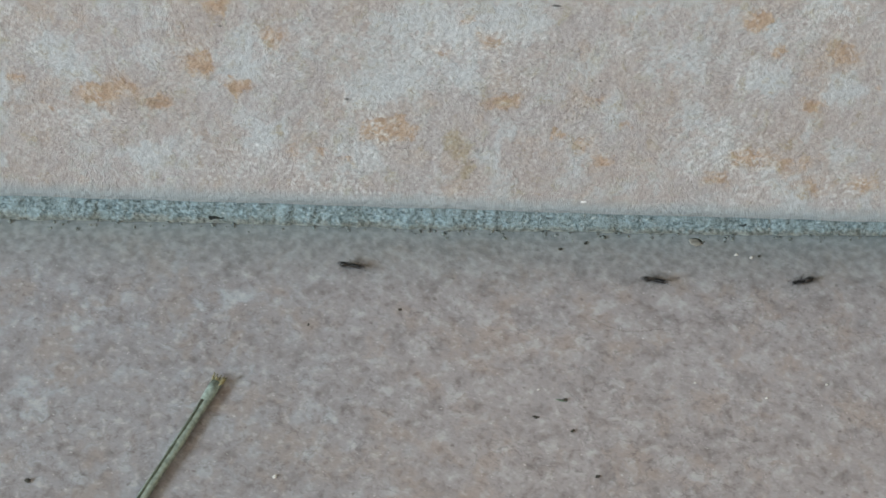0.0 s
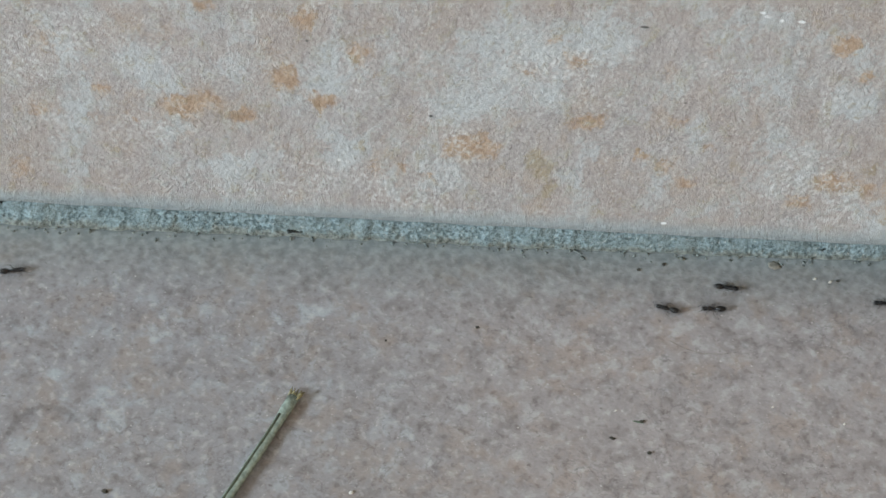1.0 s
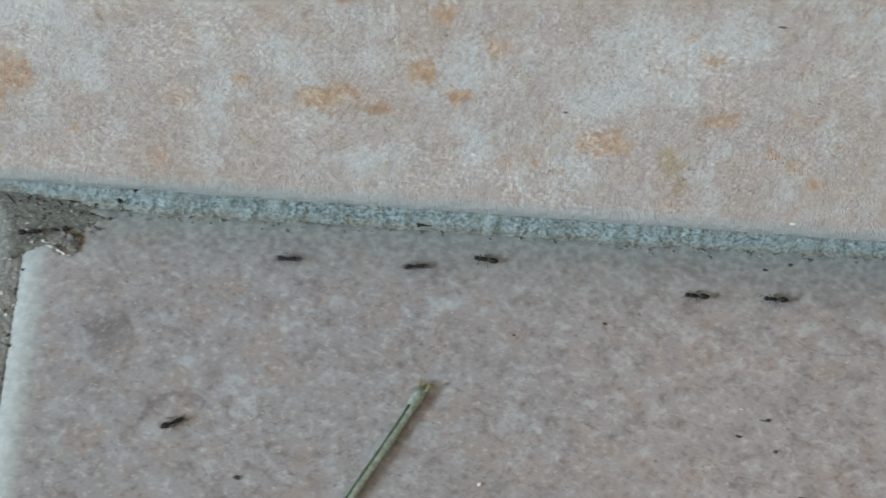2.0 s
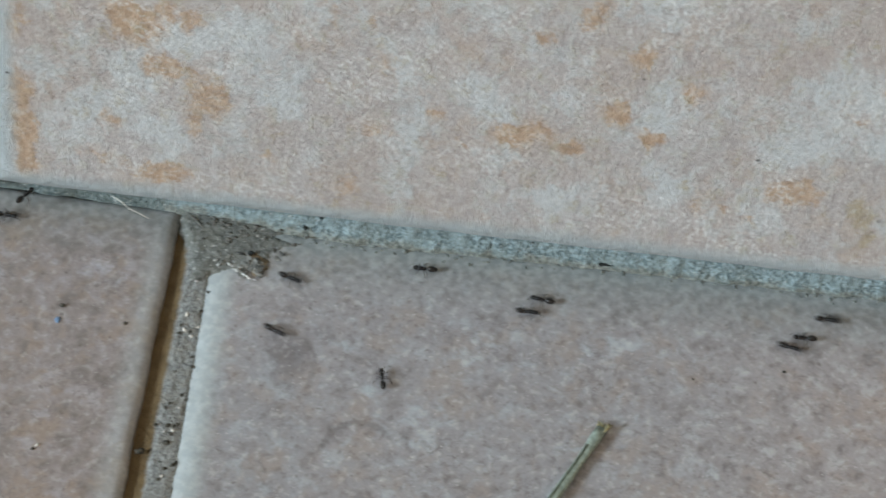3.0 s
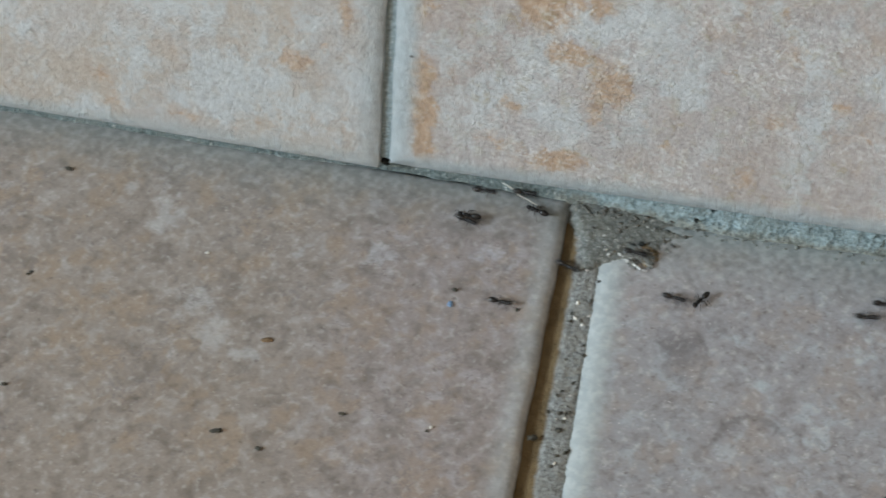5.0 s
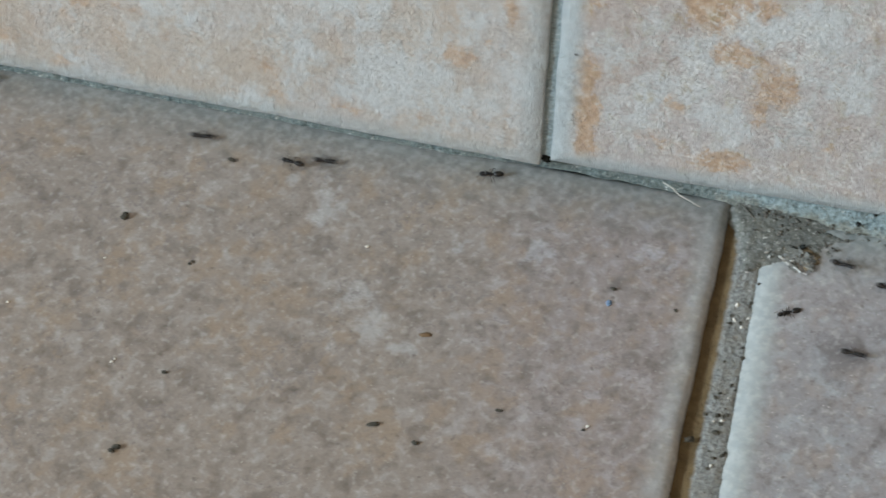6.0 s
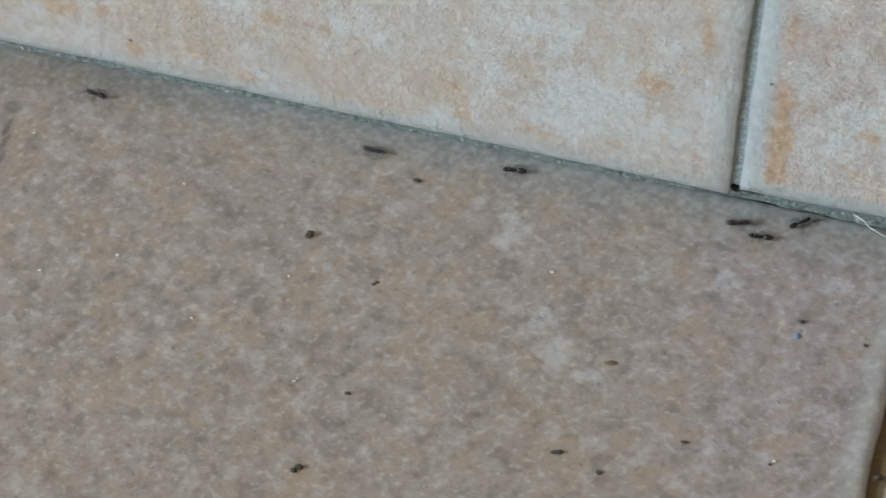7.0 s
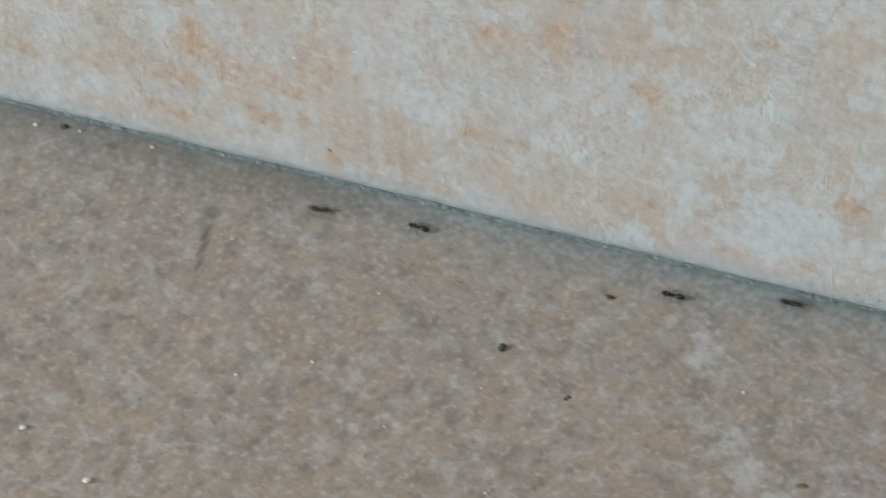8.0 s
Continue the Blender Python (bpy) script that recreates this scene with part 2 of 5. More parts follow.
    if marks:
        scuff = n.span(n.noise(n.vec("ADD", p, (9, 2, 4)), 0.6, 4, 0.6), 0.30, 0.50, 0.60, 1.0)
        colour = n.mix(n.math("MULTIPLY", n.spots(n.vec("ADD", p, n.vec("SCALE", warp, scale=0.25)), marks, 0.7), scuff), colour, (0.078, 0.070, 0.068))
    rim = edge_band(n, FLOOR_S, FLOOR_S, 2.0, 6.2, n.math("MULTIPLY", n.math("SUBTRACT", n.noise(p, 0.5, 5, 0.7), 0.5), 2.6))
    colour = n.mix(n.math("MULTIPLY", rim, rim_strength), colour, n.mix(n.span(bead, 0.4, 0.65), (0.320, 0.362, 0.372), (0.380, 0.420, 0.428)))
    if film_and_shade:
        # cement haze left along the skirting, and soft shade painted brown at the far left
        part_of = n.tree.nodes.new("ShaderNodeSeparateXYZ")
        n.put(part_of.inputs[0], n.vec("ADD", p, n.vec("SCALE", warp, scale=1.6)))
        near = n.span(n.math("SUBTRACT", part_of.outputs[1], n.math("MULTIPLY", part_of.outputs[0], lean)), -12.0, 2.5, 0.0, film_and_shade)
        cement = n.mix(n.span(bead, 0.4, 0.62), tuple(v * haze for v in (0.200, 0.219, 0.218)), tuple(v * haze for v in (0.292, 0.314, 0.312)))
        # the soft shade below the skirting, put into the floor's colour
        foot_shade = n.mix(n.span(bead, 0.4, 0.62), (0.088, 0.086, 0.074), (0.138, 0.134, 0.116))
        colour = n.mix(near, colour, n.mix(n.span(part_of.outputs[0], shade_end, shade_end + 35.0), foot_shade, cement))
    height = n.math("ADD", n.math("MULTIPLY", blob, 0.9), n.math("ADD", n.math("MULTIPLY", bead, 0.45), n.math("MULTIPLY", grain, 0.15)))
    return n.finish(colour, height, 0.35, n.span(blob, 0.3, 0.7, 0.38, 0.58))


def on_wall(*rows):
    return [((x, 0, z * 0.72), (rx, 40, rz * 0.72), s) for x, z, rx, rz, s in rows]


def on_floor(*rows):
    return [((x, y, 0), (rx, ry, 40), s) for x, y, rx, ry, s in rows]


def trail(points, radius, strength):
    """A thin worn line along some places on the floor, as a chain of spots."""
    rows = []
    for (ax, ay), (bx, by) in zip(points, points[1:]):
        count = max(1, round(math.hypot(bx - ax, by - ay) / (1.5 * radius)))
        rows += [(ax + (bx - ax) * k / count, ay + (by - ay) * k / count, radius, radius * 1.2, strength) for k in range(count)]
    return on_floor(*rows)


OCHRE_RIGHT = on_wall((-87.7, 47.5, 3.7, 4.5, 1), (-82.4, 51.1, 2.2, 2.2, .7), (-78.9, 50.5, 2.2, 2.7, .7), (-83.2, 38.8, 3.6, 2.3, .9), (-77.8, 38.7, 3.6, 3.4, .55), (-75.9, 32.9, 2.9, 3.7, 1), (-78.5, 26.1, 1.3, 3.5, .7), (-91.9, 25, 1.9, 2.5, .7), (-106.9, 28.5, 2.0, 5.5, .95), (-106.4, 18, 1.8, 9.5, 1), (-105.9, 45, 1.6, 4, .5), (-84, 13.1, 4.5, 2.3, .9), (-95.3, 14.8, 2.3, 1.4, .45), (-66.8, 20.7, 1.4, 2.1, .5), (-70.2, 25.6, 0.55, 2.7, .6), (-53.2, 16.7, 2, 3.7, .45), (-58.2, 40.2, 1.8, 1.2, .5), (-56.6, 56.9, 1.3, 1.8, .4))
OCHRE_RIGHT += on_wall((-58.8, 17.3, 1.8, 1.4, .35), (-51, 56.9, 1.7, 2.2, .4), (-49, 47.3, 3.4, 3.5, .4), (-40.1, 36.6, 1.8, 2.3, .6), (-35, 30.1, 1.2, 2.1, .5), (-26.5, 34.7, 3.8, 2.6, .85), (-22.1, 35.4, 1.7, 1.8, .6), (-17.8, 33, 1.9, 1.3, .95), (-24.4, 56.8, 1.7, 2.1, .55), (-18.3, 61.7, 1.5, 2.1, .9), (-17, 64.6, 1.6, 2.1, .5), (-11.6, 42.7, 1.9, 2.3, 1), (-5.9, 37, 1.9, 1.8, .9), (-9.8, 55.9, 2.3, 2.2, .55), (-0.5, 49.3, 2.5, 2, .6), (1.7, 44.3, 1.5, 1.8, .4), (-50.3, 29.8, 2.1, 1.1, .4), (-46.3, 30.1, 0.89, 1.2, .5))
OCHRE_RIGHT += on_wall((18.3, 29.4, 3.9, 2.7, .95), (14.9, 26.9, 1.4, 1.9, .5), (7.9, 22.7, 1.6, 2.5, .5), (3, 21.9, 1.4, 2.5, .55), (4, 30.2, 0.89, 1.9, .4), (12, 21.7, 1.4, 1.4, .5), (25.6, 48.2, 2.1, 1.8, .6), (28.3, 55.4, 1.7, 1.3, .6), (32.2, 51.3, 2.4, 2.7, .6), (35.4, 37.4, 2.6, 1.6, .8), (44.7, 30.4, 1.3, 1.5, .6), (49.5, 28.7, 1.8, 1.5, .5), (50.2, 39.6, 1.6, 1.2, .5), (53.7, 24.8, 1.6, 1.4, .8), (43.7, 16.2, 1.8, 1.7, .5), (55.6, 33.4, 1.1, 1.5, .5), (71.9, 59, 2.5, 2, .9), (76.1, 53.5, 0.69, 1.5, .6))
OCHRE_RIGHT += on_wall((83.5, 40.8, 1.8, 2.1, .8), (86.8, 52.5, 4.3, 4.2, .4), (72.4, 22.7, 2.9, 2.8, .7), (76.5, 27.9, 3.6, 2.5, .6), (83.2, 26.8, 4.5, 3, .55), (88.1, 21.2, 4.6, 2.8, .45), (96.1, 22.9, 2.6, 2.5, .45), (93.4, 44.7, 1.6, 3.3, .4))
YELLOW = on_wall((28.4, 27.6, 1.2, 1.9, .9), (30, 24.7, 1.3, 2.2, .8), (31.5, 20.9, 0.82, 2.2, .6))
PALE_RIGHT = on_wall((-80.6, 45.2, 3.4, 2.3, 1), (-95.9, 31.5, 3.7, 9.2, .6), (-83.1, 23.4, 3.3, 2.5, .75), (-87.7, 37, 3.1, 2.9, .55), (-69.2, 50, 4.3, 4.9, .6), (-64.3, 37, 3.2, 5.2, .5), (-33.8, 61, 3.6, 3, .7), (-44.3, 43.8, 2.9, 3.3, .6), (-35.3, 43.8, 1.9, 3.3, .7), (-5.2, 41.1, 1.7, 1.4, .7), (-1.5, 26.9, 2.8, 3, .85), (16.6, 41, 5.6, 4.1, 1), (19.3, 51.7, 6, 4.9, .9), (-5.2, 41.9, 1.9, 2, .7), (-2.6, 25.6, 2.9, 3.3, .9), (-32, 40.2, 3.1, 4.3, .65), (-12.8, 22.3, 1.3, 2.5, .6), (-22.7, 20.1, 4.5, 2.2, .6))
PALE_RIGHT += on_wall((34.2, 23.6, 2.5, 3.6, .6), (34.2, 56.7, 4.2, 3.1, .8), (28.7, 42.3, 3.1, 2.8, .75), (66.2, 35, 3.9, 4.2, .55), (74, 46, 3.8, 3.1, .55), (76.9, 57.7, 2.9, 2.9, .5), (84.6, 33.6, 1.3, 2.1, .7), (65.2, 50.6, 4.3, 4, .5), (87.6, 44.8, 3.1, 2.1, .6))
OCHRE_LEFT = on_wall((-127.8, 27, 2.3, 1.6, 1), (-123.1, 31.3, 1.3, 0.8, .55), (-119, 39.6, 1, 4.6, .7), (-161.3, 15.5, 2.2, 1.9, .55), (-147.6, 9, 3.8, 1.9, .6), (-135.1, 10.2, 0.99, 1.6, .5), (-197.8, 20.9, 1.5, 3.7, .5), (-199.2, 6.3, 2.4, 1.5, .6), (-209.7, 10.9, 2.6, 3.3, .5), (-185.7, 24.2, 3.5, 1.5, .5), (-179.2, 18.4, 1.5, 1.9, .4), (-160.7, 9.1, 2.3, 1.8, .45), (-245.4, 31, 3, 4.9, .95), (-248.9, 20.2, 4.2, 2.1, .75), (-241.6, 23.8, 1.6, 3.8, .6), (-257.3, 11.1, 2.2, 1.6, .75), (-252.3, 10.1, 3.1, 1.4, .6), (-234, 15.4, 3.2, 2.1, .7))
OCHRE_LEFT += on_wall((-227.4, 23.1, 2.5, 1.9, .8), (-225.5, 16.6, 2, 1.9, .5), (-281.9, 18.7, 4, 2, .65), (-235, 31, 2.9, 1.3, .5), (-221.6, 8.3, 2.1, 1.4, .5), (-188.7, 49.4, 4.4, 2.6, .6), (-176, 52.7, 4.2, 3, .65), (-170.3, 50, 1.7, 1.5, .6), (-193.9, 24.1, 3, 2.1, .6), (-184.2, 23.6, 1.5, 1.7, .5), (-162.3, 43, 2.9, 2.6, .75), (-158.4, 53.5, 1.3, 1.6, .5), (-141.6, 59.6, 2.3, 1.9, .5), (-130.4, 49, 1.2, 4.2, .5), (-127.4, 27.4, 2, 1.7, .8), (-148, 9.4, 3.4, 1.6, .45), (-215.4, 14.7, 2.7, 1.8, .4))
OCHRE_LEFT += on_wall((-225, 28, 30, 22, .34), (-175, 50, 24, 12, .32), (-262, 20, 24, 14, .36))
PALE_LEFT = on_wall((-268.5, 12.8, 4.4, 3.1, .85), (-256.4, 15.7, 3.1, 2.5, .6), (-213.3, 34.7, 4.7, 4.2, .75), (-204.3, 30.2, 6.4, 5.6, .8), (-178.4, 26.6, 3.5, 3.3, .65), (-143.9, 44.2, 4, 3.1, .65), (-147.5, 33.1, 4.7, 4, .7), (-137.4, 15.7, 5.7, 4.2, .65), (-153.6, 13.6, 4.9, 3.4, .55), (-216.3, 44.7, 4.2, 2.4, .5), (-140.4, 18.9, 4.9, 5.6, .85), (-132.6, 19.5, 4.8, 4.2, .7), (-155, 20.1, 3.4, 3.4, .65), (-165.9, 7, 3.5, 2.4, .7), (-125.8, 17.5, 3.8, 3.4, .5))
DARK_RIGHT = on_wall((11.1, 36.1, .33, .33, .9), (41.1, 59.6, .7, .25, .9), (-8.9, 50.9, .25, .25, .7), (49.9, 43.6, .25, .25, .7), (-108.5, 32.5, .35, .28, .9), (32.5, 25.6, .45, .5, .35), (32, 22.6, .35, .4, .3))
DARK_LEFT = on_wall((-222, 10.2, .4, .4, .8), (-146.8, 28.2, 1.0, .7, .16), (-152, 27, 1.0, .8, .14))
# places of the painted white glints
GLINTS_RIGHT = on_wall((58.7, 63.9, 0.5, .34, 1), (61.0, 63.2, 0.35, .34, 1), (64.0, 63.3, 0.6, .34, 1), (57.9, 64.6, 0.5, .34, 1), (-2.5, 23.9, 0.35, .34, 1), (51.2, 14.2, 0.6, .34, 1))
GLINTS_LEFT = on_wall((-238.6, 27.7, .8, .2, .5), (-234.8, 29.4, .3, .18, .6), (-231.5, 29.9, 1.0, .16, .45), (-226.2, 32.1, .5, .2, .6), (-220.6, 34.1, 1.3, .18, .45), (-214.3, 37.0, .6, .2, .6))
MAT_WALL_RIGHT = wall_tile_material("ochre_clouded_tile", OCHRE_RIGHT, PALE_RIGHT, DARK_RIGHT, (0.398, 0.366, 0.358), (0.396, 0.348, 0.326), glints=GLINTS_RIGHT, yellow=YELLOW, creased=on_wall((-96, 17, 9, 7, .9), (-80, 33, 7, 6, .7), (-60, 30, 10, 8, .5)))
MAT_WALL_LEFT = wall_tile_material("cream_clouded_tile", OCHRE_LEFT, PALE_LEFT, DARK_LEFT, (0.414, 0.384, 0.362), (0.410, 0.360, 0.312), 0.30, GLINTS_LEFT, 0.78, rim_strength=0.62, mellow=0.035)
STAINS = on_floor((-58.5, -23, 4.5, 4, .75), (-54, -19, 3, 2, .55), (-42, -36, 6, 1.2, .35), (-48.5, -38, 1.0, 2.2, .4), (-46.5, -35.5, 1.6, .9, .4), (-43.5, -34.4, 2.0, .7, .4), (-40.5, -35.4, 1.6, .8, .4), (-38.6, -37.6, .8, 1.8, .35), (-10.5, 4.0, 2.4, 1.1, .6), (-60, -14, 1.0, 4, .3), (76, -12.4, 8, 0.6, .6), (17, -41, .8, 2.5, .6), (9, -9, 2, 1.6, .4), (-30, -15, 2, 1.2, .35))
PALE_SPOTS = on_floor((-4.9, -12.4, 2, 1.6, 1), (-10.6, -15, 1, 1.6, .9), (-29.6, -19.1, 2.3, 1.5, .8), (10.5, -35.5, 1.6, 1.4, .6), (7.6, -42.1, 1.6, 1.4, .7), (-2, -25.3, 2, 1.8, .55), (-36.8, -32.9, 1.9, 2.6, .7), (-34.1, -46, 1.6, 1.7, .6), (-30.1, -19.8, 2.2, 1.8, .8), (-34.7, -35.8, 3, 4.3, .7), (-49.4, -20.6, 2.3, 1.4, .6), (-44.2, -28.4, 1.8, 1.8, .5), (-68.5, -17.3, 1.8, 6.9, .35))
MARKS_RIGHT = on_floor((-58.6, -24.5, 4.2, 3.6, .20), (-59.4, -28.6, 2.6, 2.6, .20), (-57.2, -21.2, 2.4, 1.6, .17))
MARKS_RIGHT += trail([(-56.2, -20.6), (-54.2, -24.0), (-54.6, -30.0)], .55, .26) + trail([(-51.0, -41.8), (-50.2, -38.8), (-48.3, -35.9), (-44.7, -34.8), (-41.8, -35.9), (-39.7, -37.7)], .5, .26) + trail([(-60.5, -7.7), (-58.6, -10.5), (-56.5, -13.3)], .4, .22)
WARM_RIGHT = on_floor((38.2, -18.2, 4.1, 2.8, .6), (75.9, -14.7, 5.7, 2.8, .5), (58, -34.9, 6.4, 3.3, .45), (53.9, -21.8, 5.6, 2.3, .4), (23.6, -23.5, 5.5, 4.5, .4), (-15.3, -33.4, 3.6, 3.3, .4))
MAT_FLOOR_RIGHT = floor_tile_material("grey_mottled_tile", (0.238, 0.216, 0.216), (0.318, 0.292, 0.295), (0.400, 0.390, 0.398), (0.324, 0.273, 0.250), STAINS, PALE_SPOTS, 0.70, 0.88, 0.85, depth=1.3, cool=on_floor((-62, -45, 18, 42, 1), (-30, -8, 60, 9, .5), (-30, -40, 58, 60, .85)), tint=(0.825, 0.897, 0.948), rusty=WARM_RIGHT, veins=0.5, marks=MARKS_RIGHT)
MARKS_LEFT = on_floor((-240.2, -16.8, .6, 2.6, .75), (-239.2, -20.4, .6, 2.6, .7), (-238.3, -24.0, .6, 2.4, .75), (-241.4, -12.1, 1.9, 1.5, .6))
STAINS_LEFT = on_floor((-166, -30, 1.2, .8, .5), (-160, -22, 5, 1, .3))
PALE_LEFT_FLOOR = on_floor((-147.6, -18.2, 1.7, 1.5, .8), (-138, -31.8, 3.8, 3.3, .65), (-110.7, -15.4, 3.1, 1.9, .6), (-91.2, -12.5, 3.7, 2.8, .45), (-123.5, -18, 1.3, 2.3, .5), (-147.1, -16, 2.6, 2.8, .95), (-154.9, -10.3, 1.7, 1.4, .75), (-111, -15.2, 2.3, 2.5, .75), (-133.9, -37.1, 3, 2.6, .9), (-127.4, -40, 2.3, 1.4, .9), (-183.1, -50.2, 2.3, 1.5, .55), (-193.4, -54.4, 2.2, 1.3, .5), (-151.6, -33.3, 2.3, 1.3, .5), (-135.7, -3.9, 1.9, 1.2, .5), (-147.9, -13.1, 3.1, 4, .65), (-137.2, -31.6, 3.5, 2.4, .55), (-197.5, -49, 1.8, 1.3, .45))
WARM_LEFT = on_floor((-158.8, -66.5, 6, 3.7, .7), (-130.6, -25.2, 4.5, 2.7, .6), (-189.2, -23.4, 5.6, 3.5, .5), (-164.3, -21.8, 4.6, 3.5, .45), (-147.4, -46.4, 3.5, 2.6, .4), (-118.4, -45.4, 5.2, 3.2, .45), (-132, -25.8, 3.3, 3.4, .6), (-92.9, -40.7, 4.4, 3.6, .55), (-109.4, -48.5, 5.2, 4.6, .6))
MAT_FLOOR_LEFT = floor_tile_material("brown_mottled_tile", (0.178, 0.154, 0.138), (0.249, 0.218, 0.197), (0.316, 0.294, 0.280), (0.270, 0.214, 0.167), STAINS_LEFT, PALE_LEFT_FLOOR, 0.62, 0.76, 0.40, 0.0, cool=on_floor((-88, -25, 34, 70, .9)), tint=(1.045, 1.06, 1.175), rusty=WARM_LEFT, marks=MARKS_LEFT, shade_end=-232.0, sparkle=0.35, milk=0.42, veins=0.55)


def grout_material(name, dark, light, wash, bump, dust=0.0):
    n = Nodes(name, 0.9, 0.2)
    p = n.mm()
    a, b = n.noise(p, 1.6, 4, 0.70), n.noise(p, 0.22, 4, 0.6)
    c = n.mix(n.span(a, 0.35, 0.65), dark, light)
    c = n.mix(n.span(b, 0.42, 0.66, 0.0, 0.7), c, wash)
    c = n.mix(n.span(n.noise(p, 2.4, 2), 0.62, 0.70, 0.0, 0.8), c, (0.07, 0.075, 0.07))
    c = n.mix(n.span(n.noise(n.vec("ADD", p, (40, 3, 9)), 2.0, 2), 0.63, 0.72, 0.0, 0.6), c, (0.62, 0.63, 0.60))
    if dust:
        # trodden dirt caught on the foot of the grout
        parts = n.tree.nodes.new("ShaderNodeSeparateXYZ")
        n.put(parts.inputs[0], p)
        low = n.math("MULTIPLY_ADD", n.noise(n.vec("ADD", p, (7, 7, 1)), 0.35, 5, 0.7), -5.0, n.math("ADD", parts.outputs[2], 2.5))
        c = n.mix(n.span(low, 1.5, 0.1, 0.0, dust), c, n.mix(n.span(a, 0.38, 0.62), (0.098, 0.098, 0.082), (0.235, 0.236, 0.205)))
    return n.finish(c, a, bump)


def joint_material():
    """Sandy grout, with the higher tile's shadow painted brown along one side."""
    n = Nodes("edge_shadow_grout", 0.9, 0.2)
    p = n.mm()
    a, b = n.noise(p, 1.6, 4, 0.70), n.noise(p, 0.3, 4, 0.6)
    c = n.mix(n.span(a, 0.35, 0.65), (0.135, 0.140, 0.138), (0.285, 0.298, 0.294))
    c = n.mix(n.span(b, 0.42, 0.66, 0.0, 0.7), c, (0.205, 0.200, 0.182))
    c = n.mix(n.span(n.noise(p, 2.0, 2), 0.62, 0.70, 0.0, 0.65), c, (0.07, 0.072, 0.068))
    c = n.mix(n.span(n.noise(n.vec("ADD", p, (40, 3, 9)), 1.6, 2), 0.66, 0.74, 0.0, 0.45), c, (0.50, 0.51, 0.49))
    parts = n.tree.nodes.new("ShaderNodeSeparateXYZ")
    n.put(parts.inputs[0], p)
    # across the joint, from the higher tile's edge
    d = n.math("MULTIPLY_ADD", parts.outputs[1], 0.030, parts.outputs[0])
    d = n.math("ADD", d, n.math("MULTIPLY", n.math("SUBTRACT", n.noise(p, 0.5, 4, 0.65), 0.5), 1.5))
    # the tile edge's shadow on the grout, put in as brown colour
    edge_shadow = n.mix(n.span(b, 0.35, 0.65), (0.086, 0.058, 0.028), (0.124, 0.087, 0.045))
    d = n.math("ADD", d, n.span(parts.outputs[1], -12.0, 3.0, 0.0, 1.5))
    c = n.mix(n.span(d, -79.1, -78.2), edge_shadow, c)
    return n.finish(c, a, 0.7)


MAT_JOINT = joint_material()
MAT_GROUT_WALL = grout_material("blue_grey_grout", (0.080, 0.110, 0.117), (0.310, 0.398, 0.422), (0.222, 0.276, 0.280), 0.9, 0.75)
MAT_GROUT_UPRIGHT = grout_material("smooth_teal_grout", (0.135, 0.168, 0.176), (0.262, 0.312, 0.325), (0.205, 0.248, 0.256), 0.4)
# a darker teal grout for the thin left stretches
MAT_GROUT_DARK = grout_material("dark_teal_grout", (0.060, 0.080, 0.080), (0.195, 0.235, 0.232), (0.145, 0.168, 0.160), 0.9)
MAT_GROUT_FLOOR = grout_material("grey_sandy_grout", (0.125, 0.130, 0.128), (0.275, 0.288, 0.284), (0.200, 0.196, 0.180), 0.8)
MAT_MORTAR = grout_material("dirty_mortar", (0.088, 0.091, 0.084), (0.178, 0.186, 0.176), (0.138, 0.138, 0.120), 0.5)
# colours of the unseen room, chosen to warm and dim the bounced light
MAT_PLASTER = plain("tan_bounce_paint", (0.38, 0.28, 0.18), 0.8, 0.06, 0.02)
MAT_CEILING = plain("cream_ceiling_paint", (0.46, 0.41, 0.35), 0.85, 0.04, 0.02)
MAT_CHITIN = plain("black_chitin", (0.010, 0.009, 0.009), 0.38, 0.3, 3.0, 0.0, 0.25)
MAT_GASTER = plain("dark_brown_chitin", (0.013, 0.011, 0.010), 0.32, 0.35, 4.0, 0.0, 0.3)
MAT_LEG = plain("brown_black_leg", (0.035, 0.028, 0.022), 0.5, 0.2, 3.0, 0.0, 0.2)
MAT_STALK = plain("dry_green_straw", (0.225, 0.275, 0.240), 0.6, 0.3, 1.2, 0.3)
MAT_STALK_DARK = plain("dark_straw_groove", (0.07, 0.085, 0.06), 0.8, 0.3, 1.0)
MAT_STALK_TIP = plain("ragged_straw_tip", (0.27, 0.25, 0.14), 0.7, 0.35, 2.0)
MAT_FIBRE = plain("pale_fibre", (0.54, 0.52, 0.46), 0.5, 0.12, 1.0)
MAT_HAIR = plain("grey_brown_hair", (0.14, 0.12, 0.105), 0.6, 0.2, 1.0)
MAT_SAND = plain("pale_sand", (0.56, 0.54, 0.50), 0.6, 0.25, 2.0)
MAT_SOIL = plain("black_soil", (0.050, 0.046, 0.036), 0.9, 0.5, 1.5, 0.6)
MAT_PIT = plain("pit_black", (0.022, 0.024, 0.023), 1.0, 0.3, 1.5, 0.0, 0.0)
MAT_BROWN = plain("brown_crumb", (0.15, 0.095, 0.05), 0.85, 0.4, 1.5, 0.6)
MAT_GRASS = plain("dark_green_grass", (0.075, 0.105, 0.070), 0.7, 0.3, 2.0)
MAT_MUD = plain("tan_mud", (0.20, 0.185, 0.155), 0.9, 0.25, 1.2, 0.3)
MAT_BLUE = plain("blue_paint_fleck", (0.13, 0.21, 0.33), 0.6, 0.25, 2.0)
MAT_CHIP = plain("white_tile_chip", (0.43, 0.44, 0.43), 0.5, 0.35, 1.6, 0.5)
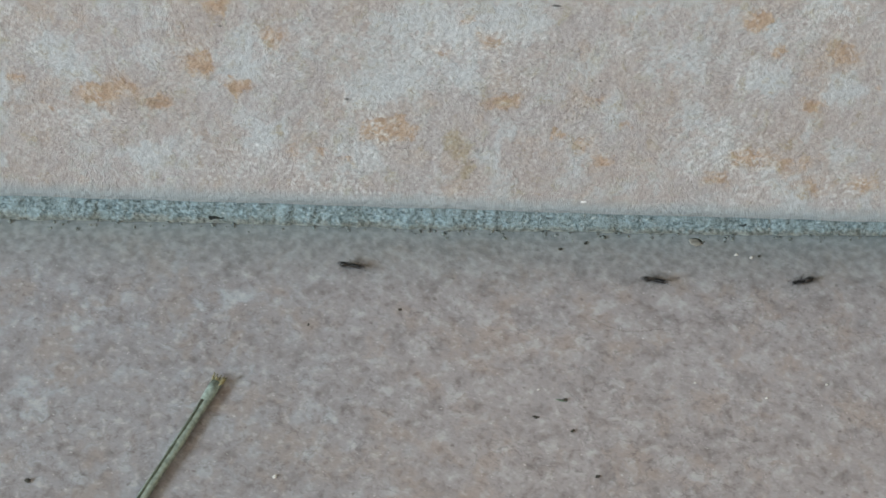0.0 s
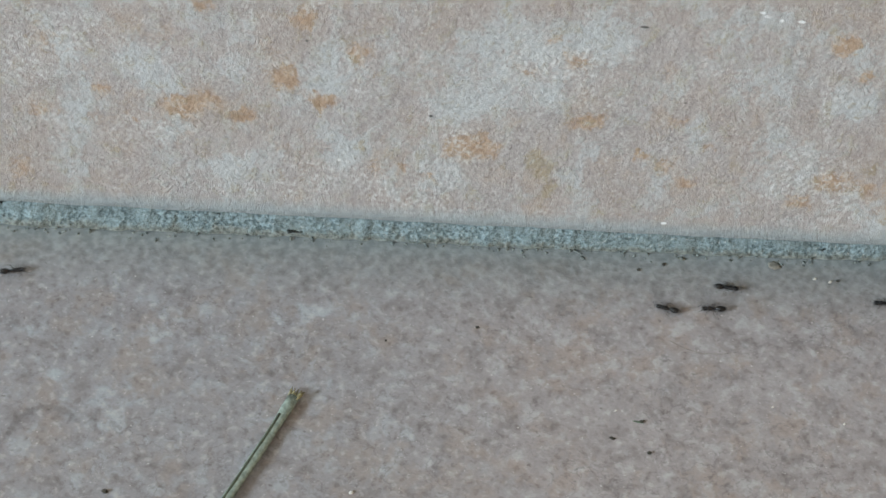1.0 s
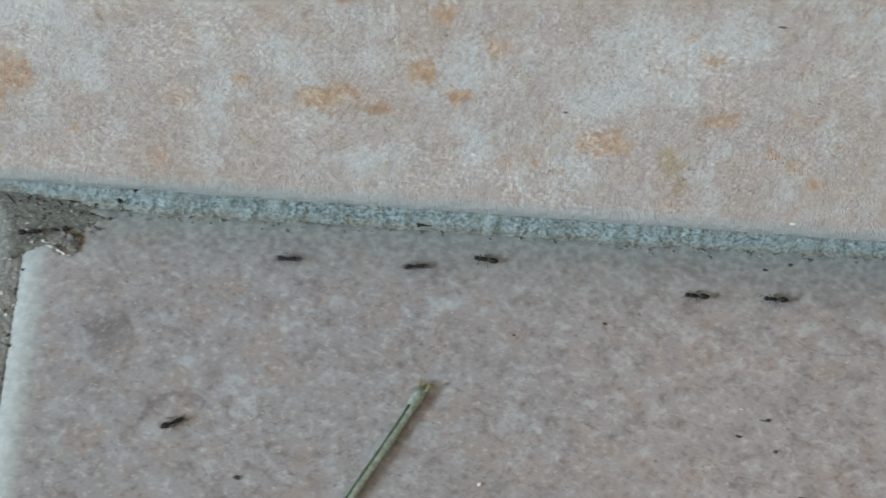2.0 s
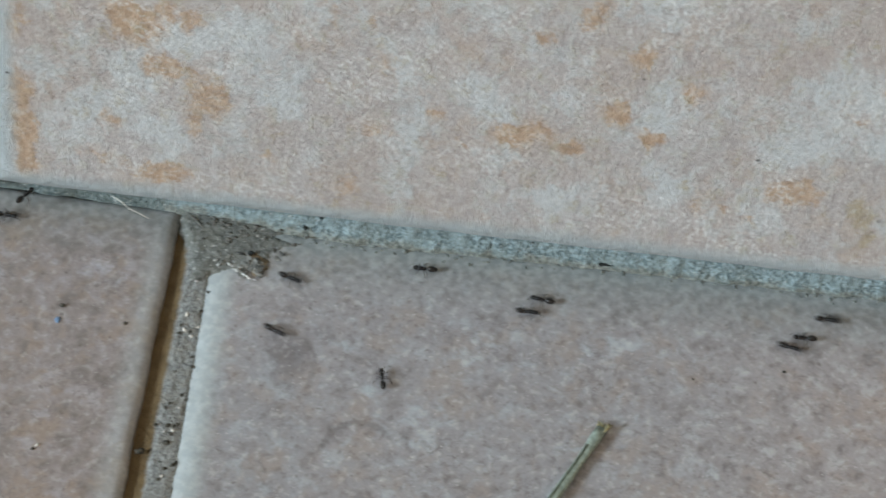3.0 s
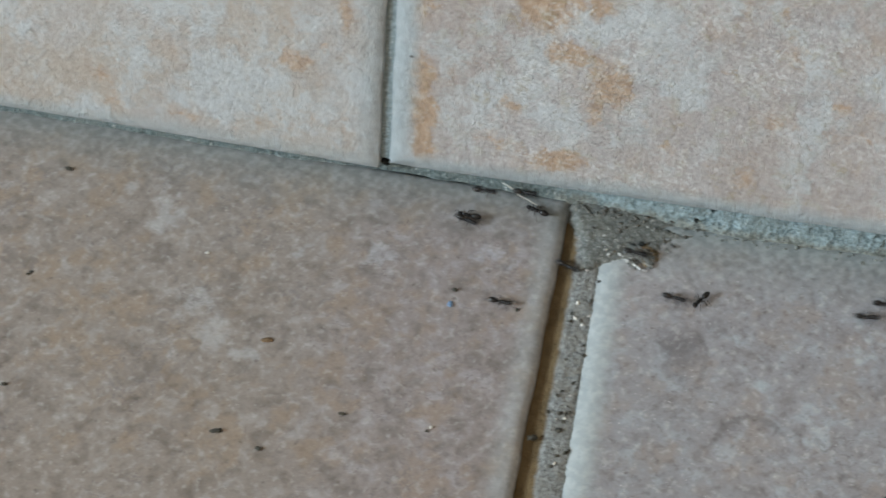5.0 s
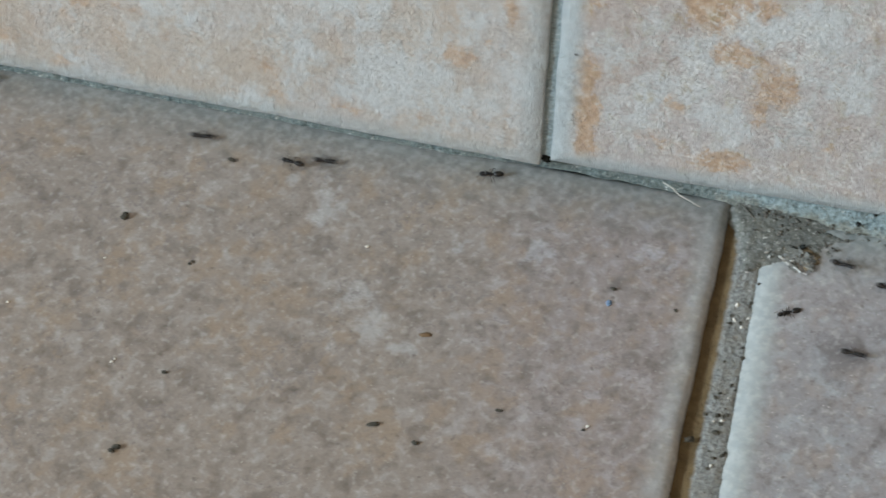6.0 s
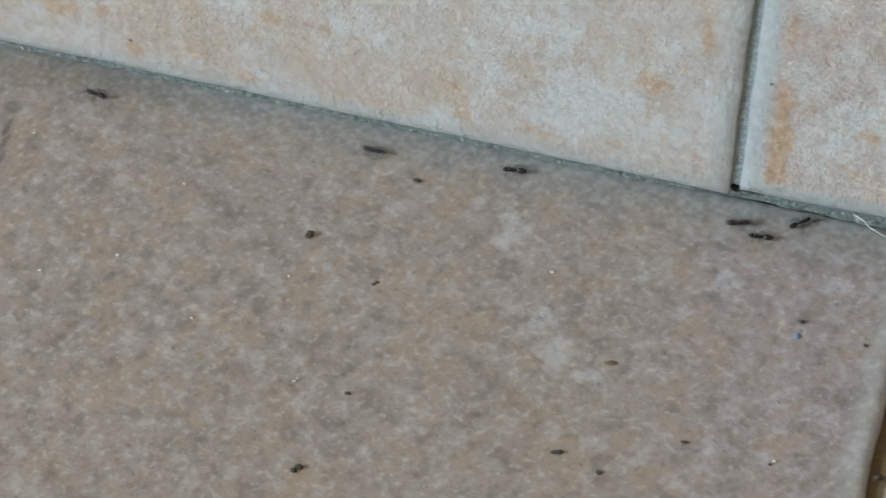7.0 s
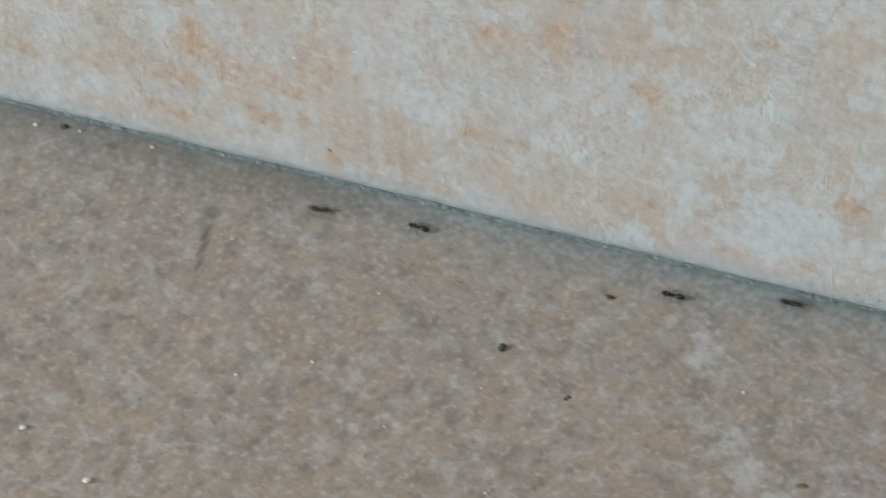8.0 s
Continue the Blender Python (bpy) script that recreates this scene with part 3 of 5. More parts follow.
MAT_GRIT = plain("grey_brown_grit", (0.085, 0.080, 0.070), 0.9, 0.5, 1.0, 0.4)
MAT_FLAKE = plain("dark_grey_flake", (0.135, 0.136, 0.126), 0.8, 0.5, 0.9, 0.6)
MAT_HOLLOW = plain("dark_brown_lumps", (0.125, 0.096, 0.060), 0.9, 0.5, 0.9, 0.8)


# ---- building blocks ----
def link(name, bm, material, parent=None, label="", smooth=True):
    mesh = bpy.data.meshes.new(name)
    bm.normal_update()
    bm.to_mesh(mesh)
    bm.free()
    for m in material if isinstance(material, (list, tuple)) else (material,):
        mesh.materials.append(m)
    if smooth:
        mesh.polygons.foreach_set("use_smooth", [True] * len(mesh.polygons))
    ob = new(name, mesh)
    ob.parent = parent
    if label:
        tagged(ob, label)
    return ob


part = link


def box(bm, x0, x1, y0, y1, z0, z1):
    m = Matrix.LocRotScale(((x0 + x1) / 2, (y0 + y1) / 2, (z0 + z1) / 2), None, (x1 - x0, y1 - y0, z1 - z0))
    return bmesh.ops.create_cube(bm, size=1, matrix=m)


def slab(name, *rest, material, parent=None, label="", bevel=0.0):
    bm = bmesh.new()
    box(bm, *rest)
    if bevel:
        bmesh.ops.bevel(bm, geom=list(bm.edges), offset=bevel, segments=2, affect="EDGES")
    return link(name, bm, material, parent, label, smooth=False)


def steps(lo, hi, coarse, fine_lo, fine_hi, fine):
    """Grid lines from lo to hi: fine ones inside a stretch, coarse ones outside, and close ones at both rims."""
    rim = [0.0, 0.12, 0.35, 0.7, 1.1, 1.7, 2.6]
    lines = [lo + r for r in rim] + [hi - r for r in rim]
    x = lo + 4
    while x < hi - 4:
        lines.append(x)
        x += fine if fine_lo <= x <= fine_hi else coarse
    return sorted(set(round(v, 3) for v in lines))


def tile(name, corners, size, thick, place, us, vs, material, parent, chips=0.5, dome=1.4, seed=0.0, soft_rim=False):
    """A glazed tile with a rounded, slightly uneven rim. corners: the four corners on its plane in millimetres (start, along u, across, along v);
    place: turns (a, b, depth) into the world, depth to the inside."""
    w, h = size
    a, b, c, d = [Vector(p) for p in corners]
    bm = bmesh.new()
    layer = bm.loops.layers.uv.new("mm")
    grid, at = [], {}
    for j, v in enumerate(vs):
        row = []
        for i, u in enumerate(us):
            s, t = u / w, v / h
            p = (a * (1 - s) + b * s) * (1 - t) + (d * (1 - s) + c * s) * t
            e = min(u, w - u, v, h - v)
            fall = max(0.0, 1 - e / 3.0)
            n1 = noise.noise((p.x * 0.12 + seed, p.y * 0.12, 3.1)) + 0.5 * noise.noise((p.x * 0.55 + seed, p.y * 0.55, 9.4))
            push = chips * n1 * fall
            inward = Vector((1 if u < w / 2 else -1, 0)) if min(u, w - u) < min(v, h - v) else Vector((0, 1 if v < h / 2 else -1))
            p = p + inward * push
            k = max(0.0, 1 - e / dome)
            fall = 0.30 * k ** 1.5 if soft_rim else 0.62 * (1 - math.sqrt(max(0.0, 1 - k * k)))
            depth = dome * fall + 0.06 * noise.noise((p.x * 0.03, p.y * 0.03, seed))
            vert = bm.verts.new(place(p.x * MM, p.y * MM, depth * MM))
            at[vert] = (u, v)
            row.append(vert)
        grid.append(row)
    faces = []
    for j in range(len(vs) - 1):
        for i in range(len(us) - 1):
            faces.append(bm.faces.new((grid[j][i], grid[j][i + 1], grid[j + 1][i + 1], grid[j + 1][i])))
    ring = grid[0] + [r[-1] for r in grid[1:]] + grid[-1][-2::-1] + [r[0] for r in grid[-2:0:-1]]
    low = []
    for vert in ring:
        u, v = at[vert]
        s, t = u / w, v / h
        p = (a * (1 - s) + b * s) * (1 - t) + (d * (1 - s) + c * s) * t
        nv = bm.verts.new(place(p.x * MM, p.y * MM, thick * MM))
        at[nv] = (u, v)
        low.append(nv)
    for i in range(len(ring)):
        k = (i + 1) % len(ring)
        bm.faces.new((ring[i], low[i], low[k], ring[k]))
    for f in bm.faces:
        for l in f.loops:
            l[layer].uv = at[l.vert]
    bmesh.ops.recalc_face_normals(bm, faces=list(bm.faces))
    return link(name, bm, material, parent)


# ---- room: unseen walls and ceiling, added to close the place and bounce warm light ----
R = ROOM
wall_back = tagged(slab("wall_back", R["x0"] - 0.12, R["x1"] + 0.12, R["y1"], R["y1"] + 0.15, -0.05, R["z1"], material=MAT_PLASTER), "tan painted wall above a tiled skirting", "wall", kind="structure")
tagged(slab("wall_right", R["x1"], R["x1"] + 0.12, R["y0"], R["y1"], -0.05, R["z1"], material=MAT_PLASTER), "unseen plain wall, tan to warm the bounced light", "wall", kind="structure")
tagged(slab("ceiling", R["x0"] - 0.12, R["x1"] + 0.12, R["y0"] - 0.12, R["y1"] + 0.15, R["z1"], R["z1"] + 0.1, material=MAT_CEILING), "unseen plain cream ceiling", "ceiling", kind="structure")


def wall_left():
    bm = bmesh.new()
    x0, x1 = R["x0"] - 0.12, R["x0"]
    box(bm, x0, x1, R["y0"], SIDE["y0"], -0.05, R["z1"])
    box(bm, x0, x1, SIDE["y1"], R["y1"], -0.05, R["z1"])
    box(bm, x0, x1, SIDE["y0"], SIDE["y1"], SIDE["z1"], R["z1"])
    box(bm, x0, x1, SIDE["y0"], SIDE["y1"], -0.05, SIDE["z0"])
    ob = link("wall_left", bm, MAT_PLASTER, smooth=False)
    return tagged(ob, "unseen tan wall with an opening for the side light", "wall", kind="structure")


# unseen wall; its opening is added for the warm fill light
def wall_front():
    bm = bmesh.new()
    y0, y1 = R["y0"] - 0.12, R["y0"]
    box(bm, R["x0"] - 0.12, FILL_OPENING["x0"], y0, y1, -0.05, R["z1"])
    box(bm, FILL_OPENING["x1"], R["x1"] + 0.12, y0, y1, -0.05, R["z1"])
    box(bm, FILL_OPENING["x0"], FILL_OPENING["x1"], y0, y1, -0.05, FILL_OPENING["z0"])
    box(bm, FILL_OPENING["x0"], FILL_OPENING["x1"], y0, y1, FILL_OPENING["z1"], R["z1"])
    ob = link("wall_front", bm, MAT_PLASTER, smooth=False)
    return tagged(ob, "unseen tan wall with a wide opening for the added fill light", "wall", kind="structure")


wall_left(), wall_front()

# ---- floor and skirting ----
floor = tagged(slab("floor", R["x0"] - 0.12, R["x1"] + 0.12, R["y0"] - 0.12, R["y1"], -0.06, -0.0032, material=MAT_GROUT_FLOOR), "mottled ceramic floor tiles with sandy grey joints", "floor", kind="structure")
skirting = tagged(new("skirting"), "pinkish cream ceramic skirting tiles clouded with ochre", "skirting", kind="structure")


def floor_place(a, b, depth):
    return Vector((a, b, -depth))


def wall_place(a, b, depth):
    return Vector((a, depth, b))


# corners run: front left, front right, back right, back left
FLOOR_RIGHT = [(-60.2, -328.0), (269.8, -312.5), (255.0, 16.8), (-75.0, 1.8)]
FLOOR_LEFT = [(-402.5, -326.0), (-73.2, -326.5), (-81.5, 3.4), (-410.8, 3.0)]
tile("floor_tile", FLOOR_RIGHT, (330, 330), 3.4, floor_place, steps(0, 330, 6, 0, 0, 6), steps(0, 330, 9, 262, 330, 0.9), MAT_FLOOR_RIGHT, floor, 0.10, 2.6, 2.0, True)
tile("floor_tile", FLOOR_LEFT, (330, 330), 3.4, floor_place, steps(0, 330, 6, 0, 0, 6), steps(0, 330, 9, 262, 330, 0.9), MAT_FLOOR_LEFT, floor, 0.30, 2.2, 5.0)

WALL_RIGHT = [(-112.6, 4.2), (218.4, 16.9), (221.0, 97.0), (-109.2, 86.0)]
WALL_LEFT = [(-445.0, 1.2), (-114.4, 2.7), (-111.0, 84.0), (-441.5, 81.0)]
tile("skirting_tile", WALL_RIGHT, (331, 80), 10.6, wall_place, steps(0, 331, 9, 0, 225, 0.9), steps(0, 80, 5, 0, 60, 2.5), MAT_WALL_RIGHT, skirting, 0.22, 2.4, 1.0, True)
tile("skirting_tile", WALL_LEFT, (331, 80), 10.6, wall_place, steps(0, 331, 9, 130, 331, 0.9), steps(0, 80, 5, 0, 60, 2.5), MAT_WALL_LEFT, skirting, 0.22, 2.0, 7.0, True)


def lerp(x, *pairs):
    return float(np.interp(x, [p[0] for p in pairs], [p[1] for p in pairs]))


def contact(x):
    """Where the bedding grout under the skirting meets the floor: its distance behind the skirting's face."""
    return lerp(x, (-450, 1.6), (-230, 1.7), (-130, 2.2), (-112, 4.2), (-86, 4.0), (-78, 3.1), (-52, 1.7), (-13, 3.7), (29, 4.9), (85, 7.6), (105, 8.9), (250, 9.5))


def underside(x):
    return lerp(x, (-445, 1.2), (-114.2, 2.7), (-112.5, 4.2), (218.4, 16.9))


def bedding(xs, material, label):
    """A stretch of the rough grout line between floor and skirting."""
    bm = bmesh.new()
    rows = []
    for x in xs:
        y0, z1 = contact(x) + 0.3 * noise.noise((x * 0.30, 2.0, 6.1)) + 0.16 * noise.noise((x * 1.1, 5.0, 1.1)), underside(x) + 1.0
        row = []
        for k in range(15):
            t = k / 14
            z = -0.5 + t * (z1 + 0.5)
            rough = 0.40 * noise.noise((x * 0.8, z * 0.9, 1.7)) + 0.42 * noise.noise((x * 1.8, z * 1.9, 4.2)) + 0.5 * noise.noise((x * 0.12, t * 2, 8.0))
            y = y0 - (1.1 + 0.4 * noise.noise((x * 0.5, 3.0, 3.3))) * (1 - t) ** 4 + 1.3 * t + rough * min(1, 4 * t)
            row.append(bm.verts.new((x * MM, min(y, 10.4) * MM, z * MM)))
        row.append(bm.verts.new((x * MM, 10.8 * MM, z1 * MM)))
        rows.append(row)
    for p, q in zip(rows, rows[1:]):
        for k in range(15):
            bm.faces.new((p[k], q[k], q[k + 1], p[k + 1]))
    return link("grout_line", bm, material, skirting, label)


def joint():
    """The recessed sandy grout between the two nearest floor tiles, with a painted shadow along the side of the higher
    one.
    """
    bm = bmesh.new()
    rows = []
    for y in list(np.arange(-325, -75, 5)) + list(np.arange(-75, 4, 0.4)):
        row = []
        x0, x1 = -82.4 + 0.025 * -y, -73.2 + 0.045 * -y
        for k in range(27):
            x = x0 + (x1 - x0) * k / 26
            t = k / 26
            up = min(1.0, max(0.0, (t - 0.20) / 0.30))
            z = -1.75 + 1.10 * up * up * (3 - 2 * up)
            z += (0.14 * noise.noise((x * 0.8, y * 0.8, 2.2)) + 0.34 * noise.noise((x * 1.7, y * 1.7, 5.2)) + 0.16 * noise.noise((x * 0.2, y * 0.15, 7.7))) * (0.25 + 0.75 * up)
            z -= 1.1 * max(0.0, (t - 0.80) / 0.20)
            row.append(bm.verts.new((x * MM, y * MM, z * MM)))
        rows.append(row)
    for p, q in zip(rows, rows[1:]):
        for k in range(26):
            bm.faces.new((p[k], p[k + 1], q[k + 1], q[k]))
    return link("grout_joint", bm, MAT_JOINT, floor, "sandy grey grout with a painted brown shadow in a recessed joint")


def upright_joint():
    bm = bmesh.new()
    rows = []
    for z in np.arange(1.5, 90, 0.5):
        row = []
        xc = -113.4 + (z - 4.5) * 0.0405
        for k in range(7):
            x = xc + (k - 3) * 0.55
            y = 1.15 + 0.16 * noise.noise((x, z * 0.9, 3.3)) + 0.12 * noise.noise((x, z * 2.3, 6.3))
            y += 3.5 * max(0.0, 1 - max(0.0, z - 3.0) / 1.6) ** 0.6
            row.append(bm.verts.new((x * MM, y * MM, z * MM)))
        rows.append(row)
    for p, q in zip(rows, rows[1:]):
        for k in range(6):
            bm.faces.new((p[k], p[k + 1], q[k + 1], q[k]))
    return link("grout_joint", bm, MAT_GROUT_UPRIGHT, skirting, "narrow blue-grey joint with a dark hole at its foot")


def pits():
    """Black lumps in the skirting's grout that stand for the shade inside holes."""
    rows = [(-113.5, 1.9, 3.1, 0.8, 1.0), (-12.6, contact(-12.6) + 0.9, 1.9, 0.4, 1.0), (-11.0, contact(-11) + 0.2, 1.0, 0.9, 0.4), (-9.4, contact(-9.4) - 0.2, 0.6, 1.2, 0.45), (-8.6, contact(-8.6) + 0.6, 1.5, 0.7, 0.4), (-7.6, contact(-7.6), 0.7, 0.5, 0.35), (80.5, 7.6, 1.6, 1.3, 0.6), (78.5, 7.6, 1.2, 0.7, 0.5), (93.5, 8.6, 1.5, 1.6, 0.5), (99, 8.8, 1.4, 0.7, 0.5), (-60, 2.1, 1.3, 0.55, 0.3), (-50, 2.4, 1.2, 0.5, 0.3)]
    rng = random.Random(8)
    for k in range(56):
        x = rng.uniform(-76, -58) if k % 4 == 0 else rng.uniform(-108, 110)
        rise = rng.uniform(0.35, 0.95)
        rows.append((x, contact(x) + 0.35 + 1.1 * rise, 0.3 + (underside(x) - 0.8) * rise, rng.uniform(0.18, 0.50), rng.uniform(0.15, 0.32)))
    for x, y, z, rx, rz in rows:
        bm = bmesh.new()
        lump(bm, 0, 0, 0, rx, 0.45, rz, x * 0.3, 0.8, 2)
        ob = link("pit", bm, MAT_PIT, skirting, "black lump standing for a dark pit in the grout")
        ob.location = Vector((x, y, z)) * MM


def lump(bm, x, y, z, rx, ry, rz, seed, rough=0.35, sub=2, slot=0, turn=0.0):
    """An uneven pebble about that big, in millimetres."""
    res = bmesh.ops.create_icosphere(bm, subdivisions=sub, radius=1.0)
    c, s = math.cos(turn), math.sin(turn)
    for v in res["verts"]:
        k = 1 + rough * noise.noise(v.co * 1.4 + Vector((seed, seed * 2.3, 0))) + 0.5 * rough * noise.noise(v.co * 3.3 + Vector((seed, 0, 5)))
        a, b = v.co.x * rx * k, v.co.y * ry * k
        v.co = Vector((x + a * c - b * s, y + a * s + b * c, z + v.co.z * rz * k)) * MM
    for f in {f for v in res["verts"] for f in v.link_faces}:
        f.material_index = slot


bedding(list(np.arange(-445, -300, 5)) + list(np.arange(-300, -113.2, 0.55)), MAT_GROUT_DARK, "thin dark teal-grey grout, crumbly")
bedding(list(np.arange(-113.4, -84.1, 0.55)), MAT_GROUT_DARK, "thin dark teal-grey grout, crumbly")
bedding(list(np.arange(-84.25, 120, 0.55)) + list(np.arange(120, 250, 5)), MAT_GROUT_WALL, "rough blue-grey grout with pits")
joint(), upright_joint(), pits()


# ---- small things on the floor ----
def crumb(name, label, category, x, y, rx, ry, rz, material, seed, turn=0.0, group=""):
    bm = bmesh.new()
    lump(bm, 0, 0, rz * 0.72, rx, ry, rz, seed, 0.45, turn=turn)
    ob = link(name, bm, material)
    ob.location = (x * MM, y * MM, 0)
    return tagged(ob, label, category, group)


def tube(bm, points, radii, sides=8, flat=1.0):
    """A tube through points in millimetres."""
    rings = []
    pts = [Vector(p) for p in points]
    for i, p in enumerate(pts):
        way = (pts[min(i + 1, len(pts) - 1)] - pts[max(i - 1, 0)]).normalized()
        side = way.cross(Vector((0, 0, 1)))
        side = side.normalized() if side.length > 1e-4 else Vector((1, 0, 0))
        up = side.cross(way)
        rings.append([bm.verts.new((p + side * math.cos(a) * radii[i] + up * math.sin(a) * radii[i] * flat) * MM) for a in [2 * math.pi * k / sides for k in range(sides)]])
    for p, q in zip(rings, rings[1:]):
        for k in range(sides):
            bm.faces.new((p[k], p[(k + 1) % sides], q[(k + 1) % sides], q[k]))
    bm.faces.new(rings[0][::-1])
    bm.faces.new(rings[-1])


def stalk():
    """A cut dry stalk with a groove along it and a ragged end."""
    base = tagged(new("grass_stalk"), "dry greyish-green grass stalk with a ragged end lying on the tile", "grass")
    tip, foot = Vector((-6.9, -30.4, 0.9)), Vector((-29.4, -79.9, 0.7))
    base.location = tip * MM
    n = 26
    way = foot - tip
    side = Vector((-way.y, way.x, 0)).normalized()
    line = [way * (i / n) + side * 0.10 * math.sin(i * 0.4) for i in range(n + 1)]
    bm = bmesh.new()
    tube(bm, line, [(0.84 + 0.04 * math.sin(i * 1.3)) * (1.14 if i < 2 else 1.0) for i in range(n + 1)], 12, 0.74)
    part("stem", bm, MAT_STALK, base)
    bm = bmesh.new()
    tube(bm, [p + side * -0.36 + Vector((0, 0, 0.55)) for p in line[2:]], [0.24 + 0.08 * noise.noise((i * 0.9, 1, 2)) for i in range(n - 1)], 6, 0.8)
    part("groove", bm, MAT_STALK_DARK, base, "dark groove along the stalk")
    bm = bmesh.new()
    rng = random.Random(4)
    for k in range(14):
        off = side * rng.uniform(-0.7, 0.7) + Vector((0, 0, rng.uniform(-0.3, 0.4)))
        out = way.normalized() * -rng.uniform(0.6, 1.8) + off * rng.uniform(0.3, 1.1)
        tube(bm, [off + way.normalized() * 0.6, off + out * 0.5, off + out], [0.24, 0.2, 0.05], 5)
    part("frayed_end", bm, MAT_STALK_TIP, base, "frayed yellowish end")
    return base


def fibre(name, label, points, radius, material):
    bm = bmesh.new()
    tube(bm, points, [radius * (1 - 0.5 * i / len(points)) for i in range(len(points))], 6)
    return tagged(link(name, bm, material), label, "fibre")


def mortar_patch():
    """Mortar smeared over the broken tile corner, with a hollow flake in it."""
    base = tagged(new("mortar_patch"), "crumbled brownish mortar smeared over a broken tile corner", "mortar")
    base.location = (-71 * MM, -4.5 * MM, 0)
    bm = bmesh.new()
    rows = []
    for j in range(46):
        row = []
        for i in range(60):
            x, y = -12.0 + 24.0 * i / 59, -6.5 + 14.0 * j / 45
            edge = min(x + 6.6 + 0.9 * noise.noise((y * 0.6, 3, 1)) + (0.45 if y > 0 else 0.16) * y, 8.0 - x + 4.5 * noise.noise((y * 0.45, 8, 2)) + 1.5 * noise.noise((y * 1.3, 4, 2)) - 0.2 * y, y + 4.4 - 0.42 * (x + 2) + 1.8 * noise.noise((x * 0.5, 1, 6)))
            z = (min(0.35, 0.09 * edge) if edge > 0 else 1.0 * edge) + 0.20 * noise.noise((x * 0.9, y * 0.9, 4)) + 0.22 * noise.noise((x * 2.3, y * 2.3, 9)) - 0.05
            row.append(bm.verts.new((x * MM, y * MM, max(z, -2.6) * MM)))
        rows.append(row)
    for p, q in zip(rows, rows[1:]):
        for k in range(59):
            bm.faces.new((p[k], p[k + 1], q[k + 1], q[k]))
    part("smear", bm, MAT_MORTAR, base)
    rng = random.Random(5)
    bm = bmesh.new()
    for k in range(22):
        a, r = rng.uniform(0, 6.3), rng.uniform(0, 1) ** 0.6
        x, y = 2.8 + 2.2 * r * math.cos(a) + 0.4 * r * math.sin(a), -2.7 + 1.8 * r * math.sin(a) - 0.5 * r * math.cos(a)
        lump(bm, x, y, 0.22, rng.uniform(.5, 1.15), rng.uniform(.3, .6), rng.uniform(.25, .5), k * 3.1, 1.0, 2, turn=rng.uniform(-1.0, -0.2))
    tagged(part("flake", bm, MAT_FLAKE, base, "dark grey loose flake", smooth=False), kind="stuff")
    # brown lumps around the upper right of the flake
    bm = bmesh.new()
    for k in range(22):
        a = rng.uniform(-1.0, 1.9)
        x, y = 3.1 + 2.1 * math.cos(a) + rng.gauss(0, 0.4), -2.1 + 1.9 * math.sin(a) + rng.gauss(0, 0.35)
        lump(bm, x, y, 0.10, rng.uniform(.3, .8), rng.uniform(.25, .5), rng.uniform(.12, .32), k * 1.9, 0.8, 2, turn=rng.uniform(0, 3))
    tagged(part("hollow", bm, MAT_HOLLOW, base, "brown lumps beside the flake", smooth=False), kind="stuff")
    bm = bmesh.new()
    # raised black lumps in place of a hole's shade
    lump(bm, 2.9, 0.1, 0.45, 0.55, 0.36, 0.28, 5.0, 0.7, 2)
    lump(bm, 1.3, -0.2, 0.40, 0.9, 0.22, 0.2, 9.0, 0.9, 2, turn=-0.2)
    part("pit", bm, MAT_PIT, base, "black lumps standing for a dark hole in the mortar")
    bm = bmesh.new()
    for x, y, rx, ry, turn in [(-0.3, -2.8, .55, .36, -.9), (0.8, -3.6, .95, .50, -.7), (1.5, -3.2, .5, .3, .4), (2.7, -4.7, .9, .26, -.45), (4.2, -5.2, .5, .16, -.1), (-2.8, -2.2, .40, .28, .2), (-2.2, -3.1, .32, .22, 1.0)]:
        lump(bm, x, y, 0.34, rx, ry, 0.22, x * 2.7, 0.8, 1, turn=turn)
    tagged(part("chip", bm, MAT_CHIP, base, "white broken glaze chips", smooth=False), kind="stuff")
    bm = bmesh.new()
    rng = random.Random(11)
    for k in range(18):
        lump(bm, rng.uniform(-5.5, 7.5), rng.gauss(6.0, 0.7), 0.36, rng.uniform(.2, .6), rng.uniform(.15, .35), rng.uniform(.12, .25), k * 1.7, 0.8, 1, turn=rng.uniform(-0.6, 0.6))
    for k in range(20):
        lump(bm, rng.gauss(1.5, 4.0), rng.gauss(3.6, 2.4), 0.36, rng.uniform(.2, .6), rng.uniform(.15, .35), rng.uniform(.12, .25), k, 0.8, 1, turn=rng.uniform(-0.6, 0.6))
    tagged(part("grit", bm, MAT_GRIT, base, "dark grit"), kind="stuff")
    bm = bmesh.new()
    # a dark strand in place of the slit's shade
    tube(bm, [(-8.6, 6.6, 0.4), (-7.8, 6.0, 0.35), (-6.8, 5.0, 0.3), (-5.8, 4.1, 0.25)], [0.12, 0.2, 0.17, 0.05], 6, 0.5)
    part("crack", bm, MAT_GRIT, base, "dark strand standing for a slit beside the joint")
    return base


stalk()
fibre("fibre", "thin pale plant fibre caught under the skirting", [(-93.4, 3.2, 1.1), (-91.5, 2.2, 1.2), (-90.2, 1.2, 1.0), (-88.2, 0.6, 0.7), (-86.4, 0.0, 0.4)], 0.12, MAT_FIBRE)
mortar_patch()
